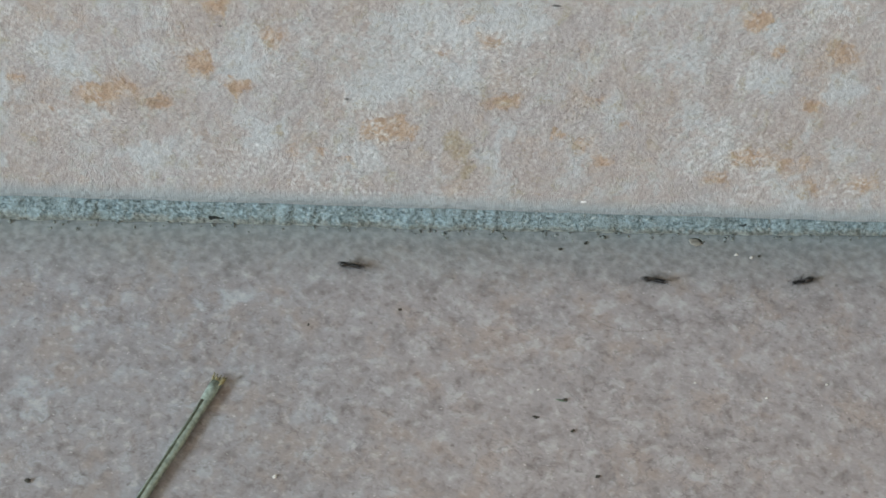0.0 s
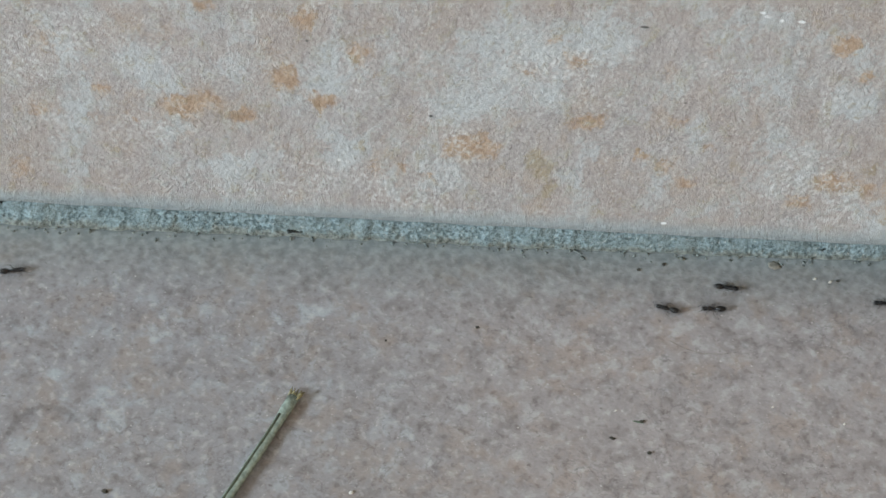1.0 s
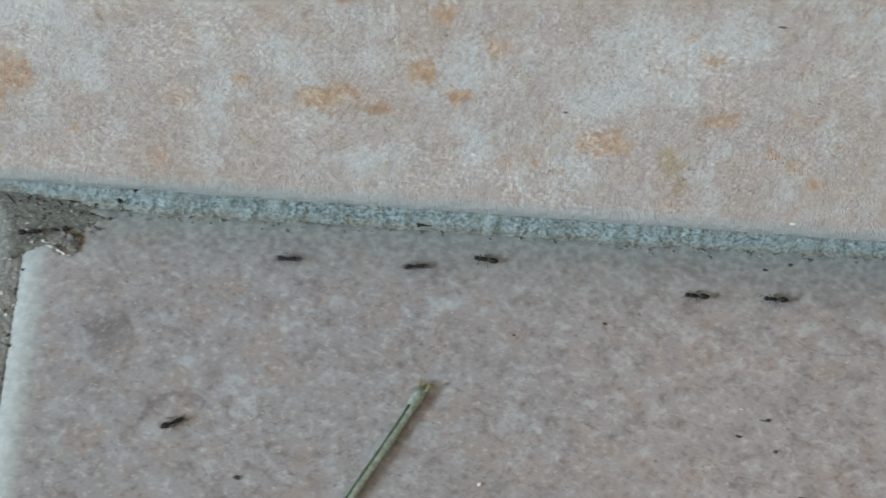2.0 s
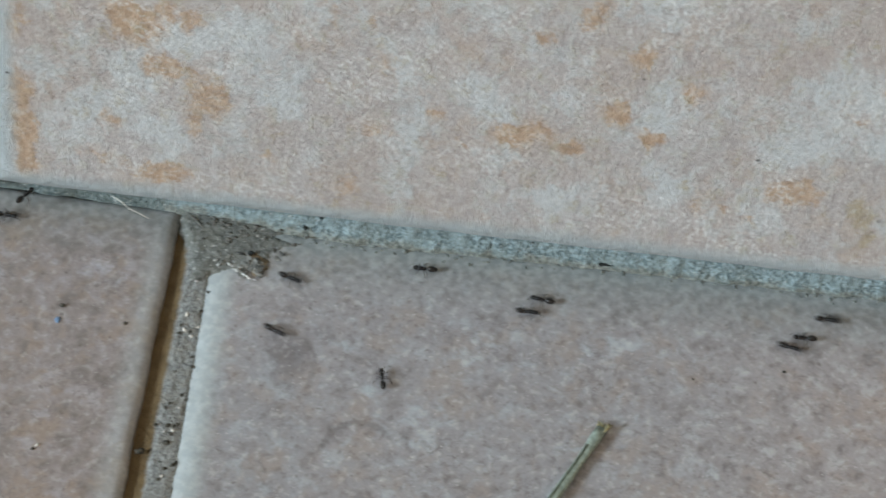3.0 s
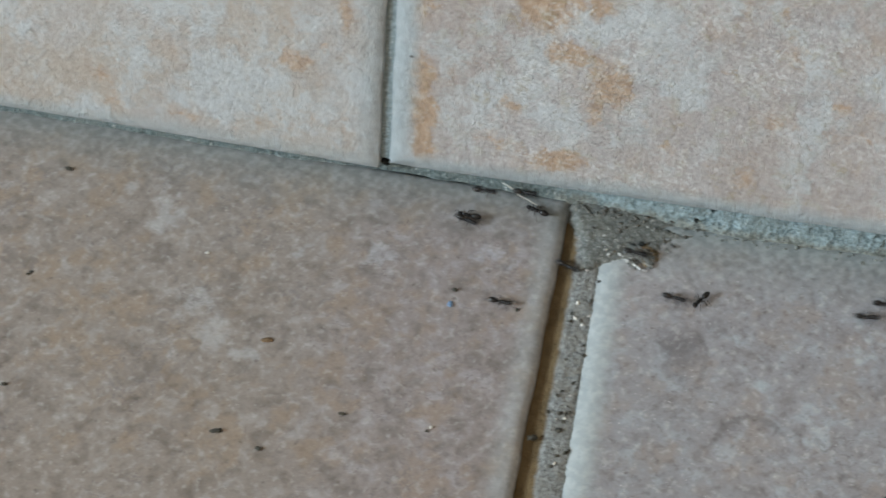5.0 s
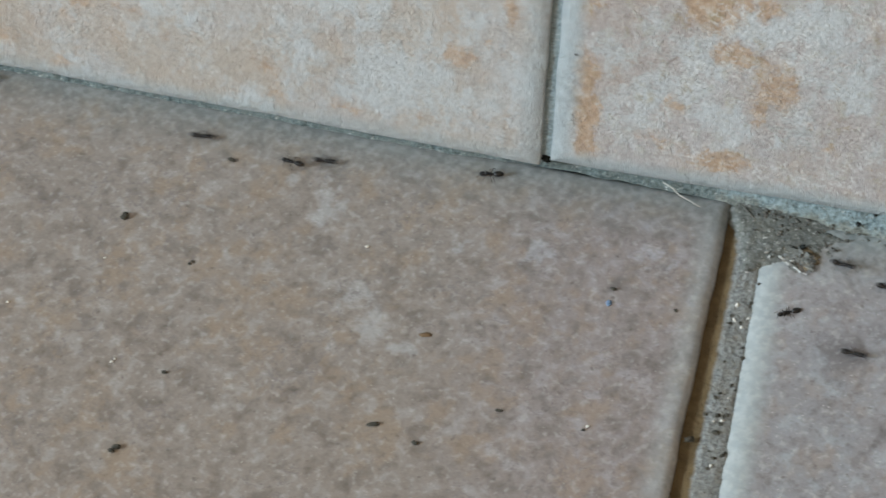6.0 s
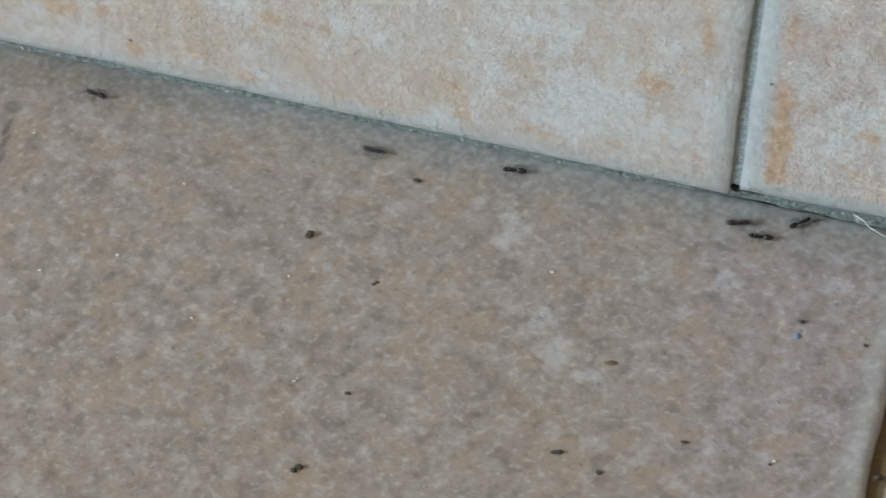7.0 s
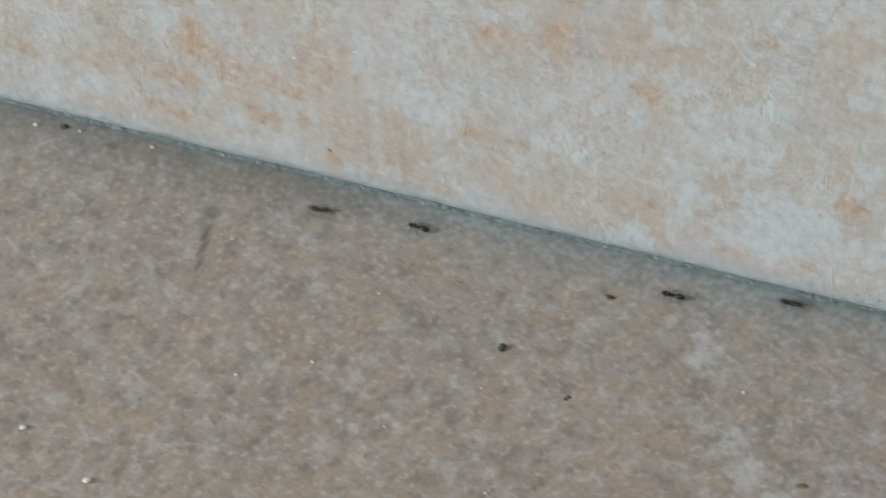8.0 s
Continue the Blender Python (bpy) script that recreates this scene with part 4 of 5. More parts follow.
fibre("hair", "fine dark hair lying in a shallow curve on the tile", [(54, -13.2, .06), (56.5, -14.6, .06), (59.5, -15.4, .06), (62.5, -15.2, .06), (66, -14.4, .06)], 0.045, MAT_HAIR)

SOIL = "small black crumb of soil on the tile"
SOIL_CRUMBS = [(-180.3, -25.2, 0.85, 0.6, 0.5, 1.3), (-166.5, -9.0, .75, .4, .3, 0), (-96.8, -20.3, .45, .38, .3, 0), (-109.2, -48.3, .62, .28, .25, .2), (-127.8, -55.7, .95, .45, .3, .3), (22.2, -13.4, .30, .26, .2, 0), (7.3, -17.4, .2, .2, .15, 0), (-34.7, -49.9, .5, .4, .3, 0), (49.2, 1.1, .36, .26, .2, .4), (53.6, 2.7, .34, .28, .2, .8), (83.2, 1.9, .30, .26, .2, 0), (-166.4, -32.2, .32, .25, .2, 0), (-277.3, -1.3, .9, .5, .35, 0)]
SOIL_CRUMBS += [(-95.4, -48.6, .3, .22, .16, 0), (50, -35.8, .42, .28, .2, .5), (-120.5, -57.5, .6, .4, .3, 0), (-86, -22.1, .35, .3, .2, 0), (-166.5, -70.6, .55, .4, .3, 0), (44.3, -33.5, 0.35, 0.21, 0.17, .3), (49.0, -29.8, 0.45, 0.27, 0.23, .3), (53.7, -44.2, 0.4, 0.24, 0.2, .3), (43.9, -33.3, 0.3, 0.18, 0.15, .3), (-163.3, -54.2, 0.5, 0.3, 0.25, .3), (-165.9, -69.7, 0.75, 0.45, 0.38, .3), (-166.0, -31.6, 0.4, 0.24, 0.2, .3)]
for x, y, rx, ry, rz, turn in SOIL_CRUMBS:
    crumb("soil_crumb", SOIL, "crumb", x, y, rx, ry, rz, MAT_SOIL, x * 0.37, turn, "crumbs on the floor")
for x, y, rx, ry, rz in [(-124.4, -36.8, 0.95, .5, .25)]:
    crumb("brown_crumb", "flat brown crumb on the tile", "crumb", x, y, rx, ry, rz, MAT_BROWN, x * 0.7, 0.3, "crumbs on the floor")
# a few, such as (-205, -20.5), are added in place of bright glints
for x, y, r in [(-210.1, -38.2, .4), (-172.3, -54.3, .4), (-251.2, -66.6, .8), (-235.8, -73.0, 1.0), (-94.9, -47.8, .42), (81.9, 1.6, .40), (79.3, 2.0, .40), (3.1, -47, .5), (-205, -20.5, .35), (-258.8, -0.9, .5),
                (-193, -47, .35), (-138.6, -21.5, .45), (-282.6, -2.4, .65), (-273.7, -1.4, .5), (-235, -16.9, .34), (-221.5, -44.8, .4), (44.8, -28.0, .3), (70.5, -25.1, .3), (82.1, -27.4, .3), (92.3, -24.1, .3), (-172.0, -53.6, .3), (-180.6, -34.4, .3)]:
    crumb("sand_grain", "tiny bright grain of sand on the tile", "grain", x, y, r * 0.85, r * 0.55, r * 0.45, MAT_SAND, x * 0.91, 0.5, "sand grains on the floor")
crumb("paint_fleck", "tiny blue fleck of paint beside a black crumb", "fleck", -96.9, -23.3, .46, .6, .2, MAT_BLUE, 2.0)
crumb("grass_bit", "short dark green bit of grass on the tile", "grass", 48.4, -29.9, .85, .16, .12, MAT_GRASS, 4.0, -0.15)
crumb("mud_spot", "flat dried spot of tan mud on the tile", "mud", 72.5, 4.3, 1.15, .85, .10, MAT_MUD, 6.0)


def grit():
    """Loose sand and soil in the joint."""
    rng = random.Random(21)
    for name, label, material, count in (("joint_sand", "pale sand grains lying in the joint", MAT_SAND, 16), ("joint_soil", "dark soil grains lying in the joint", MAT_SOIL, 30)):
        bm = bmesh.new()
        for k in range(count):
            y = rng.uniform(-75, -6)
            x = -80.2 + 0.03 * -y + rng.uniform(2.4, 6.0)
            r = rng.uniform(0.14, 0.34)
            lump(bm, x, y, -0.55, r * rng.uniform(1, 1.8), r, r * 0.8, k * 1.3, 0.5, 1, turn=rng.uniform(0, 3))
        if material is MAT_SOIL:
            for x, y, r in ((-78.9, -46.0, 0.75), (-75.5, -40.4, 0.55), (-75.2, -43.6, 0.6), (-77.4, -40.5, 0.4), (-73.4, -47.6, 0.45), (-76.0, -36.1, 0.35)):
                lump(bm, x, y, -0.5, r, r * 0.7, r * 0.6, x * 3 + y, 0.7, 2, turn=0.4)
        tagged(link(name, bm, material), label, "grit", kind="stuff")


grit()


def cement_crumbs():
    """Crumbs of cement fallen from the grout line onto the floor along it."""
    rng = random.Random(33)
    bm = bmesh.new()
    for k in range(210):
        x = rng.uniform(-62, 112)
        y = contact(x) - 0.7 - abs(rng.gauss(0, 0.9))
        r = rng.uniform(0.08, 0.26) * (1.5 if rng.random() < 0.08 else 1.0)
        lump(bm, x, y, r * 0.4, r * rng.uniform(1, 1.7), r, r * 0.7, k * 0.7, 0.6, 1, turn=rng.uniform(0, 3))
    tagged(link("cement_crumbs", bm, MAT_GROUT_WALL), "small blue-grey cement crumbs along the grout line", "grit", kind="stuff")


cement_crumbs()


# ---- ants ----
def ball(bm, x, z, rx, ry, rz, pinch=0.0, segments=14):
    res = bmesh.ops.create_uvsphere(bm, u_segments=segments, v_segments=9, radius=1.0)
    for v in res["verts"]:
        k = 1 + pinch * v.co.x
        v.co = Vector((x + v.co.x * rx, v.co.y * ry * k, z + v.co.z * rz * k)) * MM


HIPS = [(0.72, 0.30), (0.38, 0.33), (0.02, 0.30)]
REACH = [(1.25, 1.35), (0.15, 1.6), (-1.25, 1.5)]


def ant():
    base = tagged(new("ant"), "small glossy black ant walking on the tile", "ant", "trail of ants")
    bm = bmesh.new()
    ball(bm, 1.62, 0.92, 0.56, 0.46, 0.38, -0.18)
    head = part("head", bm, MAT_CHITIN, base)
    for s in (-1, 1):
        bm = bmesh.new()
        tube(bm, [(1.85, 0.13 * s, 1.02), (2.1, 0.52 * s, 1.2), (2.45, 0.60 * s, 0.9), (2.75, 0.55 * s, 0.55)], [0.04, 0.035, 0.04, 0.05], 6)
        part("antenna", bm, MAT_LEG, head)
    bm = bmesh.new()
    ball(bm, 0.72, 0.95, 0.56, 0.37, 0.39, 0.1)
    ball(bm, 0.08, 0.86, 0.50, 0.31, 0.33, 0.1)
    part("thorax", bm, MAT_CHITIN, base)
    bm = bmesh.new()
    ball(bm, -0.50, 0.82, 0.18, 0.20, 0.30)
    part("petiole", bm, MAT_CHITIN, base)
    bm = bmesh.new()
    ball(bm, -1.42, 0.90, 0.94, 0.54, 0.52, 0.12, 18)
    part("gaster", bm, MAT_GASTER, base, "glossy dark brown gaster")
    for k, ((hx, hy), (fx, fy)) in enumerate(zip(HIPS, REACH)):
        for s in (-1, 1):
            bm = bmesh.new()
            dx, dy = fx - hx, (fy - hy) * s
            tube(bm, [(0, 0, 0), (dx * 0.42, dy * 0.46, 0.55), (dx * 0.74, dy * 0.80, -0.05), (dx, dy, -0.68)], [0.075, 0.06, 0.04, 0.025], 6)
            leg = part("leg", bm, MAT_LEG, base)
            leg.location = Vector((hx, hy * s, 0.72)) * MM
            leg["step"] = 1 if (k + (s > 0)) % 2 else -1
    return base


# seconds, x, y in millimetres, for each ant; its height where it climbs along the grout; its heading where it lingers
ANT_PATHS = [
    [(0, 14, -5.3), (0.1, 19.6, -5.8), (0.2, 26.5, -6.7), (0.3, 33.8, -6.7), (0.5, 47.3, -4.7), (0.6, 54.4, -5.3), (0.7, 58.3, -4.8), (0.9, 61.9, -2.3), (1, 64, -1.8), (1.1, 67.6, -2.6), (1.2, 73, -4.6), (2.3, 120, -8), (8, 356.6, -8)],
    [(0, 90.1, -3.5), (0.1, 84, -6.4), (0.2, 78.8, -7.2), (0.3, 75.4, -7.3), (0.4, 73.1, -9), (0.5, 69.8, -10.2), (0.6, 64.7, -8.3), (0.7, 62.5, -7.9), (0.8, 61.2, -8.2), (0.9, 58.2, -8), (1.1, 47.9, -5.1), (1.2, 41.2, -2.9), (2.3, -10.1, -2.7), (2.4, -14.3, -1.8), (2.5, -18.6, -2.3), (2.7, -28.4, -4.1), (2.9, -34.5, -2.8), (3.1, -44.3, -3.1), (3.3, -53.4, -5.6), (3.4, -55.8, -5.8), (3.5, -57.3, -4.6), (3.6, -61.9, -5), (3.8, -68.3, -7), (4, -67.2, -8.7), (4.2, -72.9, -8.1), (4.4, -76.7, -5.5), (4.5, -80.7, -3.8), (4.6, -87, -1.9), (4.7, -91.1, -3.3), (4.8, -93.5, -3), (4.9, -95.9, -3.9), (5, -97.6, -4.8), (5.1, -102.9, -3.4), (5.2, -110.1, -2.6), (6.3, -177.2, -8.5), (6.4, -185.1, -5.4), (6.5, -190.3, -4.4), (6.6, -195.6, -7.2), (6.7, -202.4, -8.6), (6.8, -210.6, -8.7), (7, -227.7, -5.9), (7.2, -244.8, -3.4), (7.3, -253, -4), (7.4, -259.6, -4.7), (7.5, -264.3, -3.3), (8, -296, -4)],
    [(0, 108, -2.8), (0.1, 102, -2.8), (0.3, 87.2, -4.5), (0.4, 81.3, -5.8), (0.5, 77.2, -9.2), (0.6, 75.8, -7.3), (0.8, 67.7, -5.1), (1, 61.5, -6.5), (1.1, 56.2, -6.8), (1.2, 49, -6.4), (2.3, 27.9, -6.2), (2.4, 20.9, -5.8), (2.5, 16.5, -6.7), (2.6, 10.1, -7.3), (2.9, -10.7, -5.3), (3, -18.8, -5.9), (3.2, -29.3, -3), (3.4, -42, -2.8), (3.5, -48.1, -2.9), (3.6, -54.8, -4.8), (3.7, -59.9, -6.8), (3.8, -63.4, -9.4), (3.9, -65.9, -12.1), (4, -68.1, -13.4), (4.2, -73.9, -8.3), (4.3, -76.6, -7.5), (4.4, -78.2, -8), (4.5, -78.9, -9.4), (4.6, -76.5, -11.8), (4.7, -79, -10.2), (4.8, -81.9, -7), (4.9, -84.4, -4.3), (5, -86.6, -1.3), (5.1, -88.7, -2.7), (5.2, -90.9, -4.6), (6.3, -128.6, -1.2), (6.4, -129.3, -3.1), (6.5, -131.8, -4.3), (6.6, -134.3, -4.2), (6.7, -136.5, -3.2), (6.8, -140.2, -2.8), (7, -151, -2.7), (7.1, -155.5, -3.3), (7.3, -161.2, -7.3), (7.4, -165.2, -8.7), (7.5, -170.7, -8.8), (7.8, -191.6, -5.5), (7.9, -197.8, -4.6), (8, -203.9, -4.7)],
    [(0, 64.8, -5), (0.1, 70.4, -4.6), (0.2, 75, -6.2), (0.3, 77.6, -8.1), (0.4, 79.7, -8), (0.5, 84.5, -5.8), (0.6, 89.5, -6.5), (0.7, 93.9, -6.8), (1.2, 122, -8), (8, 481.1, -8)],
    [(0, 128.4, -2.6), (1, 90.8, -2.6), (1.1, 84.8, -4.3), (1.2, 76.3, -5.5), (2.3, 42.6, -5.3), (2.4, 38.2, -5.2), (2.6, 33.2, -5.7), (2.8, 25.1, -6.1), (2.9, 24.3, -6), (3, 25.3, -6.3), (3.1, 24.5, -4.7), (3.2, 22.8, -2.9), (3.3, 19.8, -2), (3.5, 12.6, -3.7), (3.6, 8.6, -3.4), (3.7, 3.1, -3.6), (3.9, -10.1, -6.8), (4, -16.2, -7.3), (4.1, -18.9, -8.3), (4.2, -22.2, -10.2), (4.3, -27.2, -11.7), (4.5, -40.4, -11), (4.6, -45.9, -10.3), (4.7, -48.4, -10.2), (4.8, -50.5, -11.1), (5, -56.8, -14.1), (5.1, -58.7, -17.2), (5.2, -56.2, -20.4), (6.3, -75.5, -14.1), (6.4, -77.5, -9.5), (6.5, -79.1, -7.1), (6.6, -85.5, -4.4), (6.8, -98, -3.4), (7, -107.3, -5.4), (7.1, -111.2, -6.2), (7.3, -121.2, -5.1), (7.6, -138.7, -4.8), (7.7, -142.6, -5.1), (7.8, -145.5, -5.7), (7.9, -150.1, -6.1), (8, -156.2, -5.7)],
    [(0, -100.3, -8.5), (1, -54.1, -9.2), (1.1, -49, -6.9), (1.2, -43.6, -4.8), (2.3, 6.6, -5.8), (2.4, 12.5, -3.4), (2.5, 15.1, -2.3), (2.7, 17.7, -2.8), (2.9, 24.6, -2.2), (3, 29, -1.8), (3.5, 52, -4), (8, 252.4, -4)],
    [(0, -128.7, -6.5), (2.3, -10.3, -6.5), (2.4, -3, -6.3), (2.5, 3.8, -5.1), (2.6, 8.5, -3.6), (2.7, 10.3, -3.7), (2.8, 13, -4.8), (3, 22.9, -8.6), (3.1, 29.3, -9), (3.3, 42, -10), (8, 314.4, -10)],
    [(0, -127.8, -13.5), (2.3, -80.8, -13.5), (2.5, -77.4, -13.3), (2.7, -72.6, -14.9), (3, -61.6, -19.8), (3.3, -49.2, -25), (3.4, -46.2, -26.4), (3.6, -45.5, -28.5), (3.8, -43.9, -32.5), (4.1, -42.5, -33.5), (4.3, -40.2, -35.4), (4.4, -37.5, -36.9), (4.6, -30.2, -41.8), (4.7, -28.2, -43.5), (4.9, -25.4, -44.7), (5.2, -10, -50), (8, 84.2, -50)],
    [(0, -115, -50), (1.2, -78, -46), (2.3, -41.6, -33.4), (2.4, -43, -29.8), (2.5, -43.1, -27.8), (3.1, -43, -26.4), (3.3, -44.2, -26.7), (3.6, -43, -26.7), (3.8, -41.8, -25.4), (4, -37.6, -19.9), (4.1, -35.7, -18.2), (4.3, -31.1, -16.2), (4.5, -30.6, -15.4), (4.6, -31, -14.2), (4.8, -30.2, -9.3), (4.9, -29.3, -8.2), (5.2, -20, -9), (8, 41.4, -9)],
    [(0, -234.5, -13.5), (2.3, -68.5, -13.5), (2.4, -60.4, -14.6), (2.5, -53.9, -15.9), (2.6, -46.4, -14.1), (2.8, -32.7, -10.7), (2.9, -26.5, -9.8), (3, -20.9, -8.8), (3.1, -18.5, -10.1), (3.2, -13.3, -11.1), (3.3, -7, -11.4), (3.6, 12.8, -8.9), (4, 38, -9), (8, 295.3, -9)],
    [(0, -81.1, -8.2), (2.3, -72.2, -6.4), (2.5, -70.5, -6.6), (2.7, -67.5, -5.2), (2.9, -65.6, -7.9), (3, -60.9, -8.6), (3.2, -60.2, -8.6), (3.4, -58.6, -9.1), (3.5, -57, -9.8), (3.6, -52.3, -8.5), (3.8, -42.1, -5.2), (3.9, -36.2, -3.9), (4, -29.1, -3.7), (4.1, -25.2, -4.2), (4.3, -16.8, -4.7), (4.4, -12.8, -6.2), (4.5, -10.5, -7.6), (5, 20, -9), (8, 173.9, -9)],
    [(0, -97.4, -1.2), (3, -107.5, -0.7, 2.5, 60), (3.2, -108.3, -1.4, 0, 45), (3.5, -109.6, -2.5, 0, 32), (3.7, -110.4, -3.3), (4, -110.9, -3, 0, 46), (4.2, -111.3, -2.8, 0, 46), (4.3, -109.8, -2.2), (4.4, -106.7, -1.2), (4.5, -103.9, -0.7, 3.6), (4.6, -100.6, -0.9), (4.7, -97, -0.7, 1.4), (4.8, -94.2, -0.7, 1.3), (4.9, -92.2, -0.7, 0.9), (5, -88.7, -0.7, 4), (5.1, -86.9, -0.7, 1.8), (5.2, -80.3, -0.7, 3), (6.3, -40, -14), (8, 20.9, -14)],
    [(0, -258, -8.8), (3.1, -111.7, -8.8), (3.2, -107.6, -9.7), (3.3, -103.5, -9.5), (3.4, -98.7, -8.3), (3.5, -93.8, -7.1), (3.6, -86.6, -6.4), (3.7, -82.7, -6.9), (3.9, -82.1, -8.4), (4, -80.5, -9), (4.1, -77.9, -8.3), (4.2, -76.4, -5.9), (4.3, -76.1, -4.1), (4.4, -76.1, -3.6), (4.5, -75.8, -4.4), (4.6, -74.5, -6.3), (4.7, -71.4, -8.4), (4.9, -63.9, -13.7), (5, -61.1, -14.6), (5.1, -59, -13.8), (5.2, -58.8, -12.3), (6.3, -20, -10), (8, 33.3, -10)],
    [(0, -306.5, -5.5), (3.1, -109.3, -5.5), (3.2, -101.6, -5.5), (3.4, -89.6, -3.9), (3.5, -83.9, -4), (3.7, -70.7, -7.5), (3.8, -66.1, -9.7), (3.9, -66, -12.6), (4, -69.1, -16.1, 0, -15), (4.1, -66.3, -17.6), (4.2, -63.4, -18.5), (4.4, -56.7, -16.9), (4.5, -53.1, -15.6), (4.6, -48.1, -14.1), (4.8, -38.9, -13.6), (4.9, -34.7, -12.6), (5.2, -18, -11), (8, 122.2, -11)],
    [(0, -188.2, -1.7), (3, -110, -3.7), (3.1, -110.5, -5.2), (3.2, -113.2, -1.2), (3.3, -113.5, -2.9), (3.4, -111.9, -5.6), (3.5, -109.6, -8), (3.6, -104.8, -8.4), (3.7, -99.8, -7.9), (3.9, -88.1, -4.8), (4, -82.1, -3.8), (4.1, -79.8, -5), (4.3, -76.4, -9.2), (4.4, -75, -10.6), (4.5, -75.3, -11), (4.6, -77.1, -8.4), (4.7, -75.8, -7.7), (4.8, -73.1, -6.6), (4.9, -71.1, -6.5), (5, -68.8, -7.1), (5.1, -65.1, -8.2), (5.2, -59.9, -7.8), (6.3, -10, -8), (8, 61.8, -8)],
    [(0, -309.8, -4), (3.8, -134, -4), (3.9, -130.8, -2.5), (4, -124.4, -2), (4.1, -119.6, -3.8), (4.2, -115.5, -5.8), (4.3, -111.2, -6.3), (4.5, -100.4, -3.1), (4.6, -92.1, -2.7), (4.7, -90, -3.1), (4.8, -87.7, -6.1), (4.9, -84.9, -8.9), (5, -79.5, -11.2), (5.1, -76.1, -11.6), (5.2, -70.1, -12.6), (6.3, -30, -15), (8, 29.1, -15)],
    [(0, -317.3, -7.2), (3.8, -136.7, -7.2), (4, -128.1, -10.9), (4.3, -112.4, -10.8), (4.5, -102.4, -13.8), (4.6, -98.3, -15.4), (4.8, -92.8, -19.8), (5, -88.9, -21.5), (5.1, -87, -21.5), (5.2, -84.5, -20.1), (6.3, -45, -25), (8, 10.6, -25)],
    [(0, -268.6, -3.7), (3.7, -129.4, -3.7), (3.8, -124.5, -3.6), (3.9, -118.2, -2.9), (4, -114.7, -2.1), (4.3, -113.6, -1.2), (4.5, -109.4, -0.7, 4.6), (4.6, -107.1, -1.2), (4.8, -102.9, -3), (4.9, -100.1, -4.5), (5, -97.7, -5.8), (5.1, -95, -7.6), (5.2, -88.5, -7.4), (6.3, -45, -10), (8, 20.2, -10)],
    [(0, -426.1, -3.2), (4.3, -133.5, -3.7), (4.4, -125.3, -3.2), (4.5, -118.3, -2.4), (4.7, -103.3, -0.7, 2.3), (4.8, -101.2, -0.7, 1.5), (4.9, -99.1, -0.7, 0.7), (5, -95.6, -0.7, 2.7), (5.1, -94.3, -0.7, 0.5), (5.2, -91.2, -0.7, 0.7), (6.3, -50, -8), (8, 8.5, -8)],
    [(0, -330.5, -1.2), (6.3, -201.5, -1.2), (6.4, -197.2, -1.6), (6.5, -194.4, -2), (6.7, -193.3, -1.7), (6.8, -190.2, -2.6), (6.9, -184.3, -3.9), (7, -175.7, -5), (7.1, -169.9, -4.5), (7.2, -165.6, -3.7), (7.4, -162.5, -2), (7.5, -159.3, -1.4), (7.6, -151.9, -1.2), (7.7, -147.1, -1.2), (7.9, -141.1, -1.2), (8, -136.5, -1.2)],
    [(0, -524.3, -5.4), (6.4, -125, -5.8), (6.7, -106.6, -2.4), (6.8, -102, -1.2, 0, 45), (6.9, -100.8, -1.2, 0, 45), (7, -101.6, -0.7, 0, 45), (7.1, -101.8, -1.2, 0, 45), (7.2, -101.2, -1.2, 0, 45), (7.5, -94, -4), (8, -74, -6)],
    [(0, -440.7, -5.5), (6.3, -149, -5.5), (6.4, -141.3, -4.2), (6.5, -136.3, -3.8), (6.7, -130.5, -6.7), (6.8, -125.4, -7.1), (7, -111.4, -3.4), (7.1, -108.9, -1.2), (7.2, -106.6, -1.2), (7.4, -103.8, -1.8), (8, -80, -4)],
    [(0, -798.3, -10.1), (7.5, -258.9, -10.1), (7.6, -250.2, -9.9), (7.9, -230.1, -6.8), (8, -222.4, -6.1)],
]


first = ant()
first.scale = (0.93, 0.93, 0.93)
ants = [first] + [copy_thing(first, pose(0, 0, 0)) for _ in ANT_PATHS[1:]]


# ---- the rest of the floor ----
def far_tiles():
    bm = bmesh.new()
    layer = bm.loops.layers.uv.new("mm")
    # set off from its origin, clear of the spots that belong to the nearest tile
    box(bm, 0.235, 0.565, -0.365, -0.035, -0.0034, 0.0)
    bmesh.ops.bevel(bm, geom=[e for e in bm.edges if e.verts[0].co.z > -0.001 and e.verts[1].co.z > -0.001], offset=0.0012, segments=2, affect="EDGES")
    for f in bm.faces:
        for l in f.loops:
            l[layer].uv = (l.vert.co.x * 1000 - 235, l.vert.co.y * 1000 + 365)
    one = link("floor_tile", bm, MAT_FLOOR_LEFT, floor, smooth=False)
    spots = [(-0.584, -0.163), (-0.921, -0.163), (-1.258, -0.163), (-1.595, -0.163), (-1.932, -0.163), (-2.269, -0.163), (0.446, -0.163), (0.783, -0.163), (1.12, -0.163)]
    spots += [(-0.93 + 0.337 * i, -0.508 - 0.337 * j) for i in range(-5, 8) for j in range(7)]
    one.location = (spots[0][0] - 0.4, spots[0][1] + 0.2, 0)
    for x, y in spots[1:]:
        if -2.60 < x < 1.25:
            ob = new("floor_tile", one.data)
            ob.parent, ob.location = floor, (x - 0.4, y + 0.2, 0)


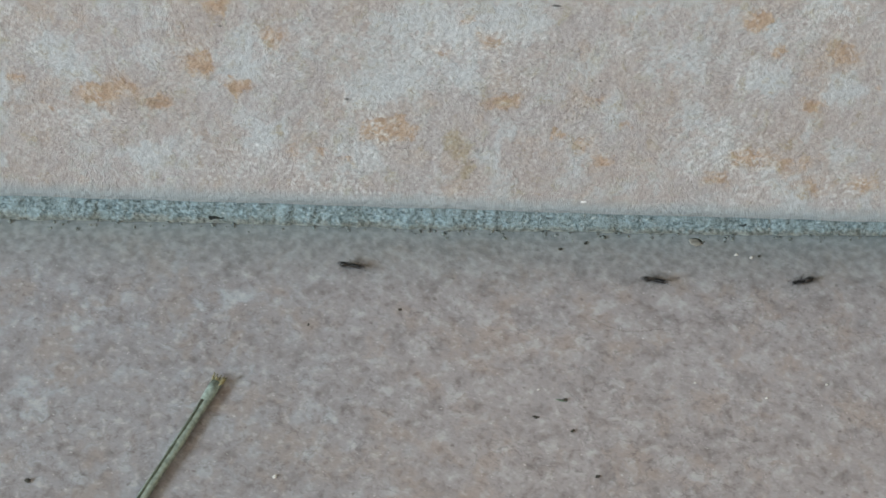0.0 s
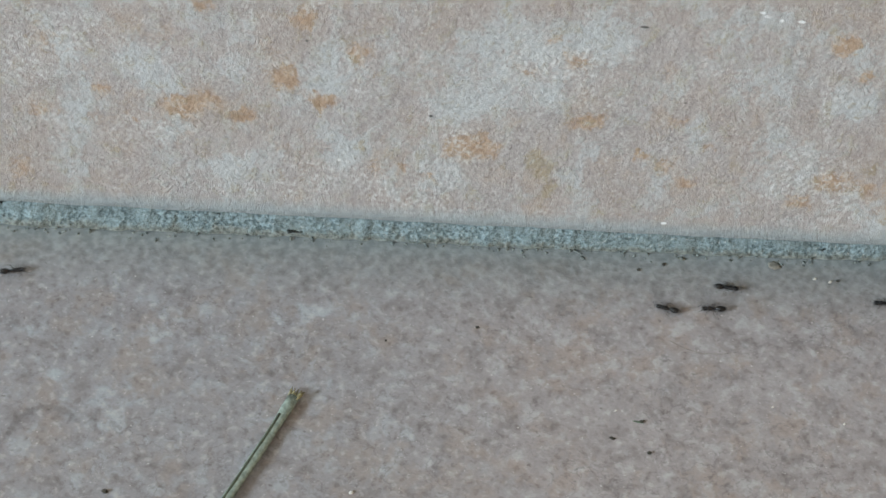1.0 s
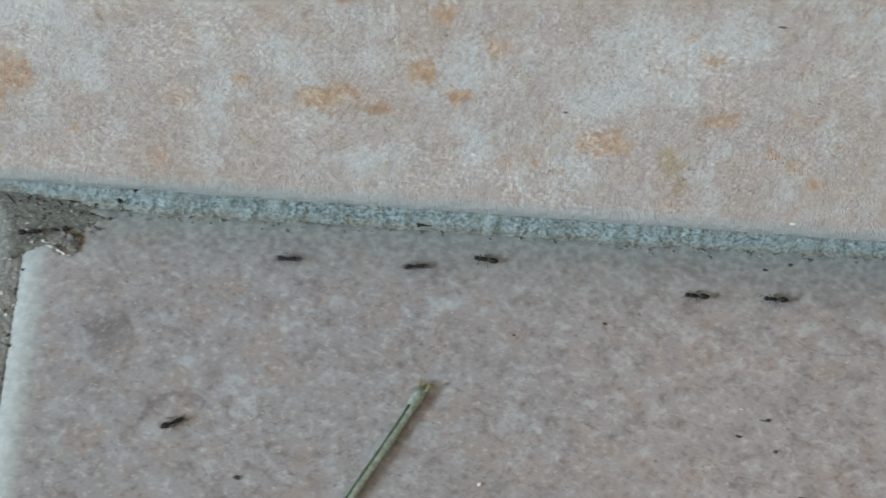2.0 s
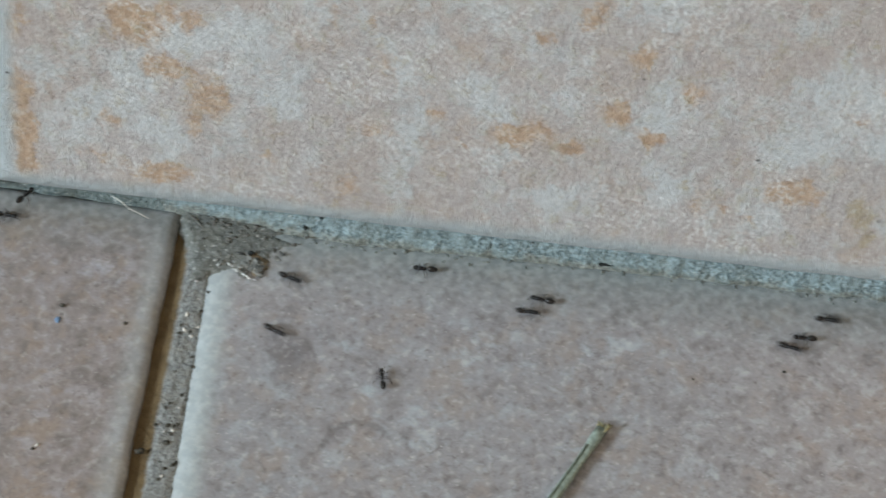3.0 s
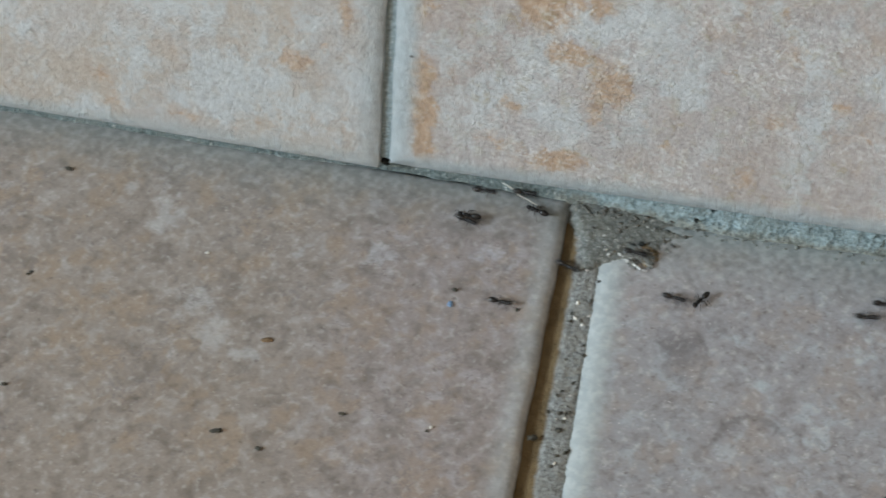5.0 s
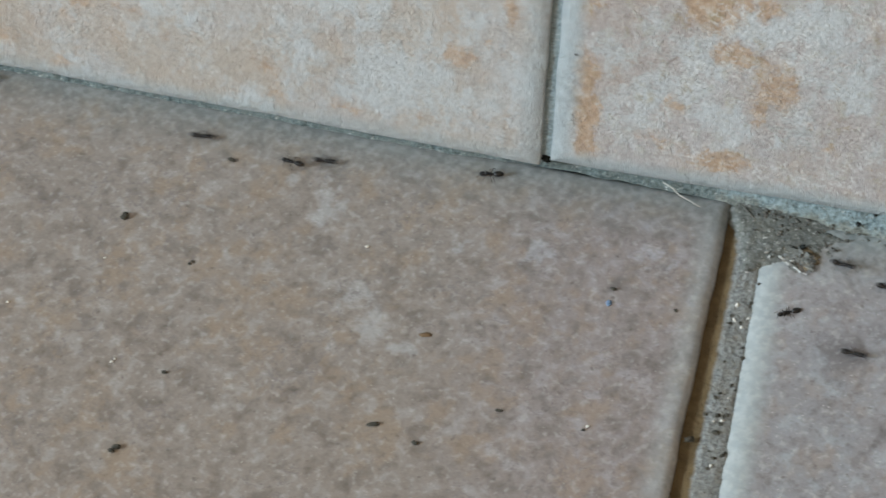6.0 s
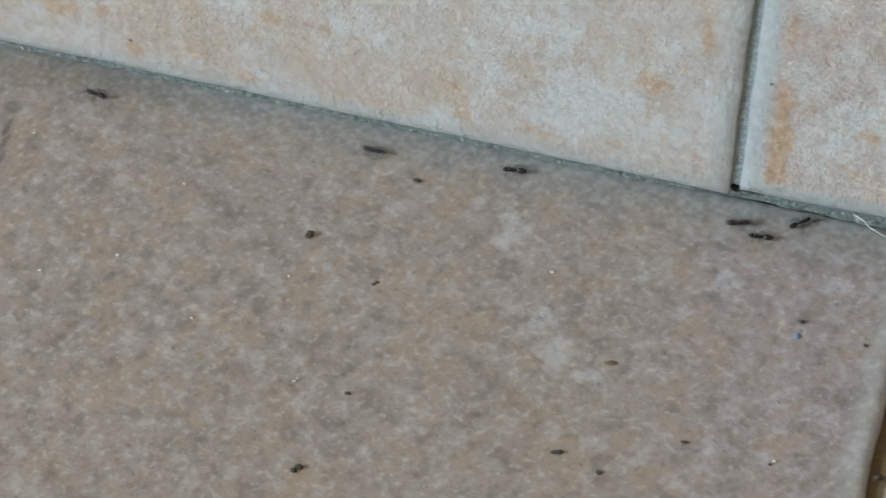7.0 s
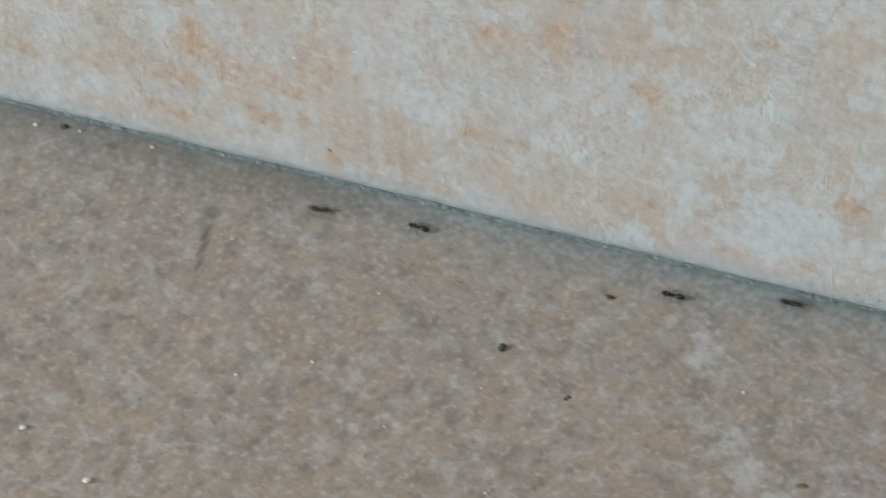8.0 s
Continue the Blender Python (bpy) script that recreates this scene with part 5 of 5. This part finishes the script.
def far_skirting():
    for k, (x0, x1, z0, z1) in enumerate([(-778, -447, 1.0, 82), (-1111, -780, 1.0, 82), (-1444, -1113, 1.0, 82), (-1777, -1446, 1.0, 82), (-2110, -1779, 1.0, 82), (-2443, -2112, 1.0, 82), (-2695, -2445, 1.0, 82), (223, 554, 12, 97), (556, 887, 10, 95), (889, 1220, 8, 93), (1222, 1395, 8, 93)]):
        w = x1 - x0
        tile("skirting_tile", [(x0, z0), (x1, z0), (x1, z1), (x0, z1)], (w, z1 - z0), 10.6, wall_place, [0, 0.4, 1.2, 3, w / 2, w - 3, w - 1.2, w - 0.4, w], [0, 0.4, 1.2, 3, 40, 70, z1 - z0], MAT_WALL_LEFT, skirting, 0.0, 1.4)


far_tiles(), far_skirting()


# ---- movement ----
def surface(x, y):
    """How high an ant stands: lower inside the open joint."""
    a, b = -80.6 + 0.025 * -y, -75.2 + 0.045 * -y
    return -0.9 if a < x < b and y < -9 else (0.6 if -80 < x < -62 and y > -9 else 0.0)


def motions():
    for thing, rows in zip(ants, ANT_PATHS):
        poses, turn = [], None
        for i, (t, x, y, *climb) in enumerate(rows):
            t0, t1 = max(t - 0.2, 0.0), min(t + 0.2, 8.0)
            dx, dy, dt = [lerp(t1, *[(r[0], r[c]) for r in rows]) - lerp(t0, *[(r[0], r[c]) for r in rows]) for c in (1, 2, 0)]
            if turn is None or math.hypot(dx, dy) > 14.0 * dt:
                want = math.degrees(math.atan2(dy, dx))
                if turn is not None:
                    step = (want - turn + 180) % 360 - 180
                    want = turn + max(-75.0, min(75.0, step))
                turn = want
            if len(climb) > 1:
                turn = climb[1]
            rise = climb[0] if climb else surface(x, y)
            poses.append((t, pose(x * MM, y * MM, rise * MM, 25 * min(climb[0], 1.0) if climb else 0, 0, turn)))
        walk(thing, poses)
        # tripod gait while the ant is near
        start, end = rows[0 if rows[1][0] < 0.3 else 1][0], rows[-1 if rows[-2][0] > 7.7 else -2][0]
        for leg in [o for o in thing.children if "step" in o.keys()]:
            at, swing, gait = leg.location.copy(), leg["step"], []
            t, n = start, 0
            while t <= end:
                gait.append((t, Matrix.Translation(at) @ pose(0, 0, 0, 0, 0, 17 * swing * (1 if n % 2 else -1))))
                t, n = t + 0.1, n + 1
            if gait[0][0] > 0:
                gait.insert(0, (0.0, gait[0][1]))
            if gait[-1][0] < 8:
                gait.append((8.0, gait[-1][1]))
            walk(leg, gait)


motions()
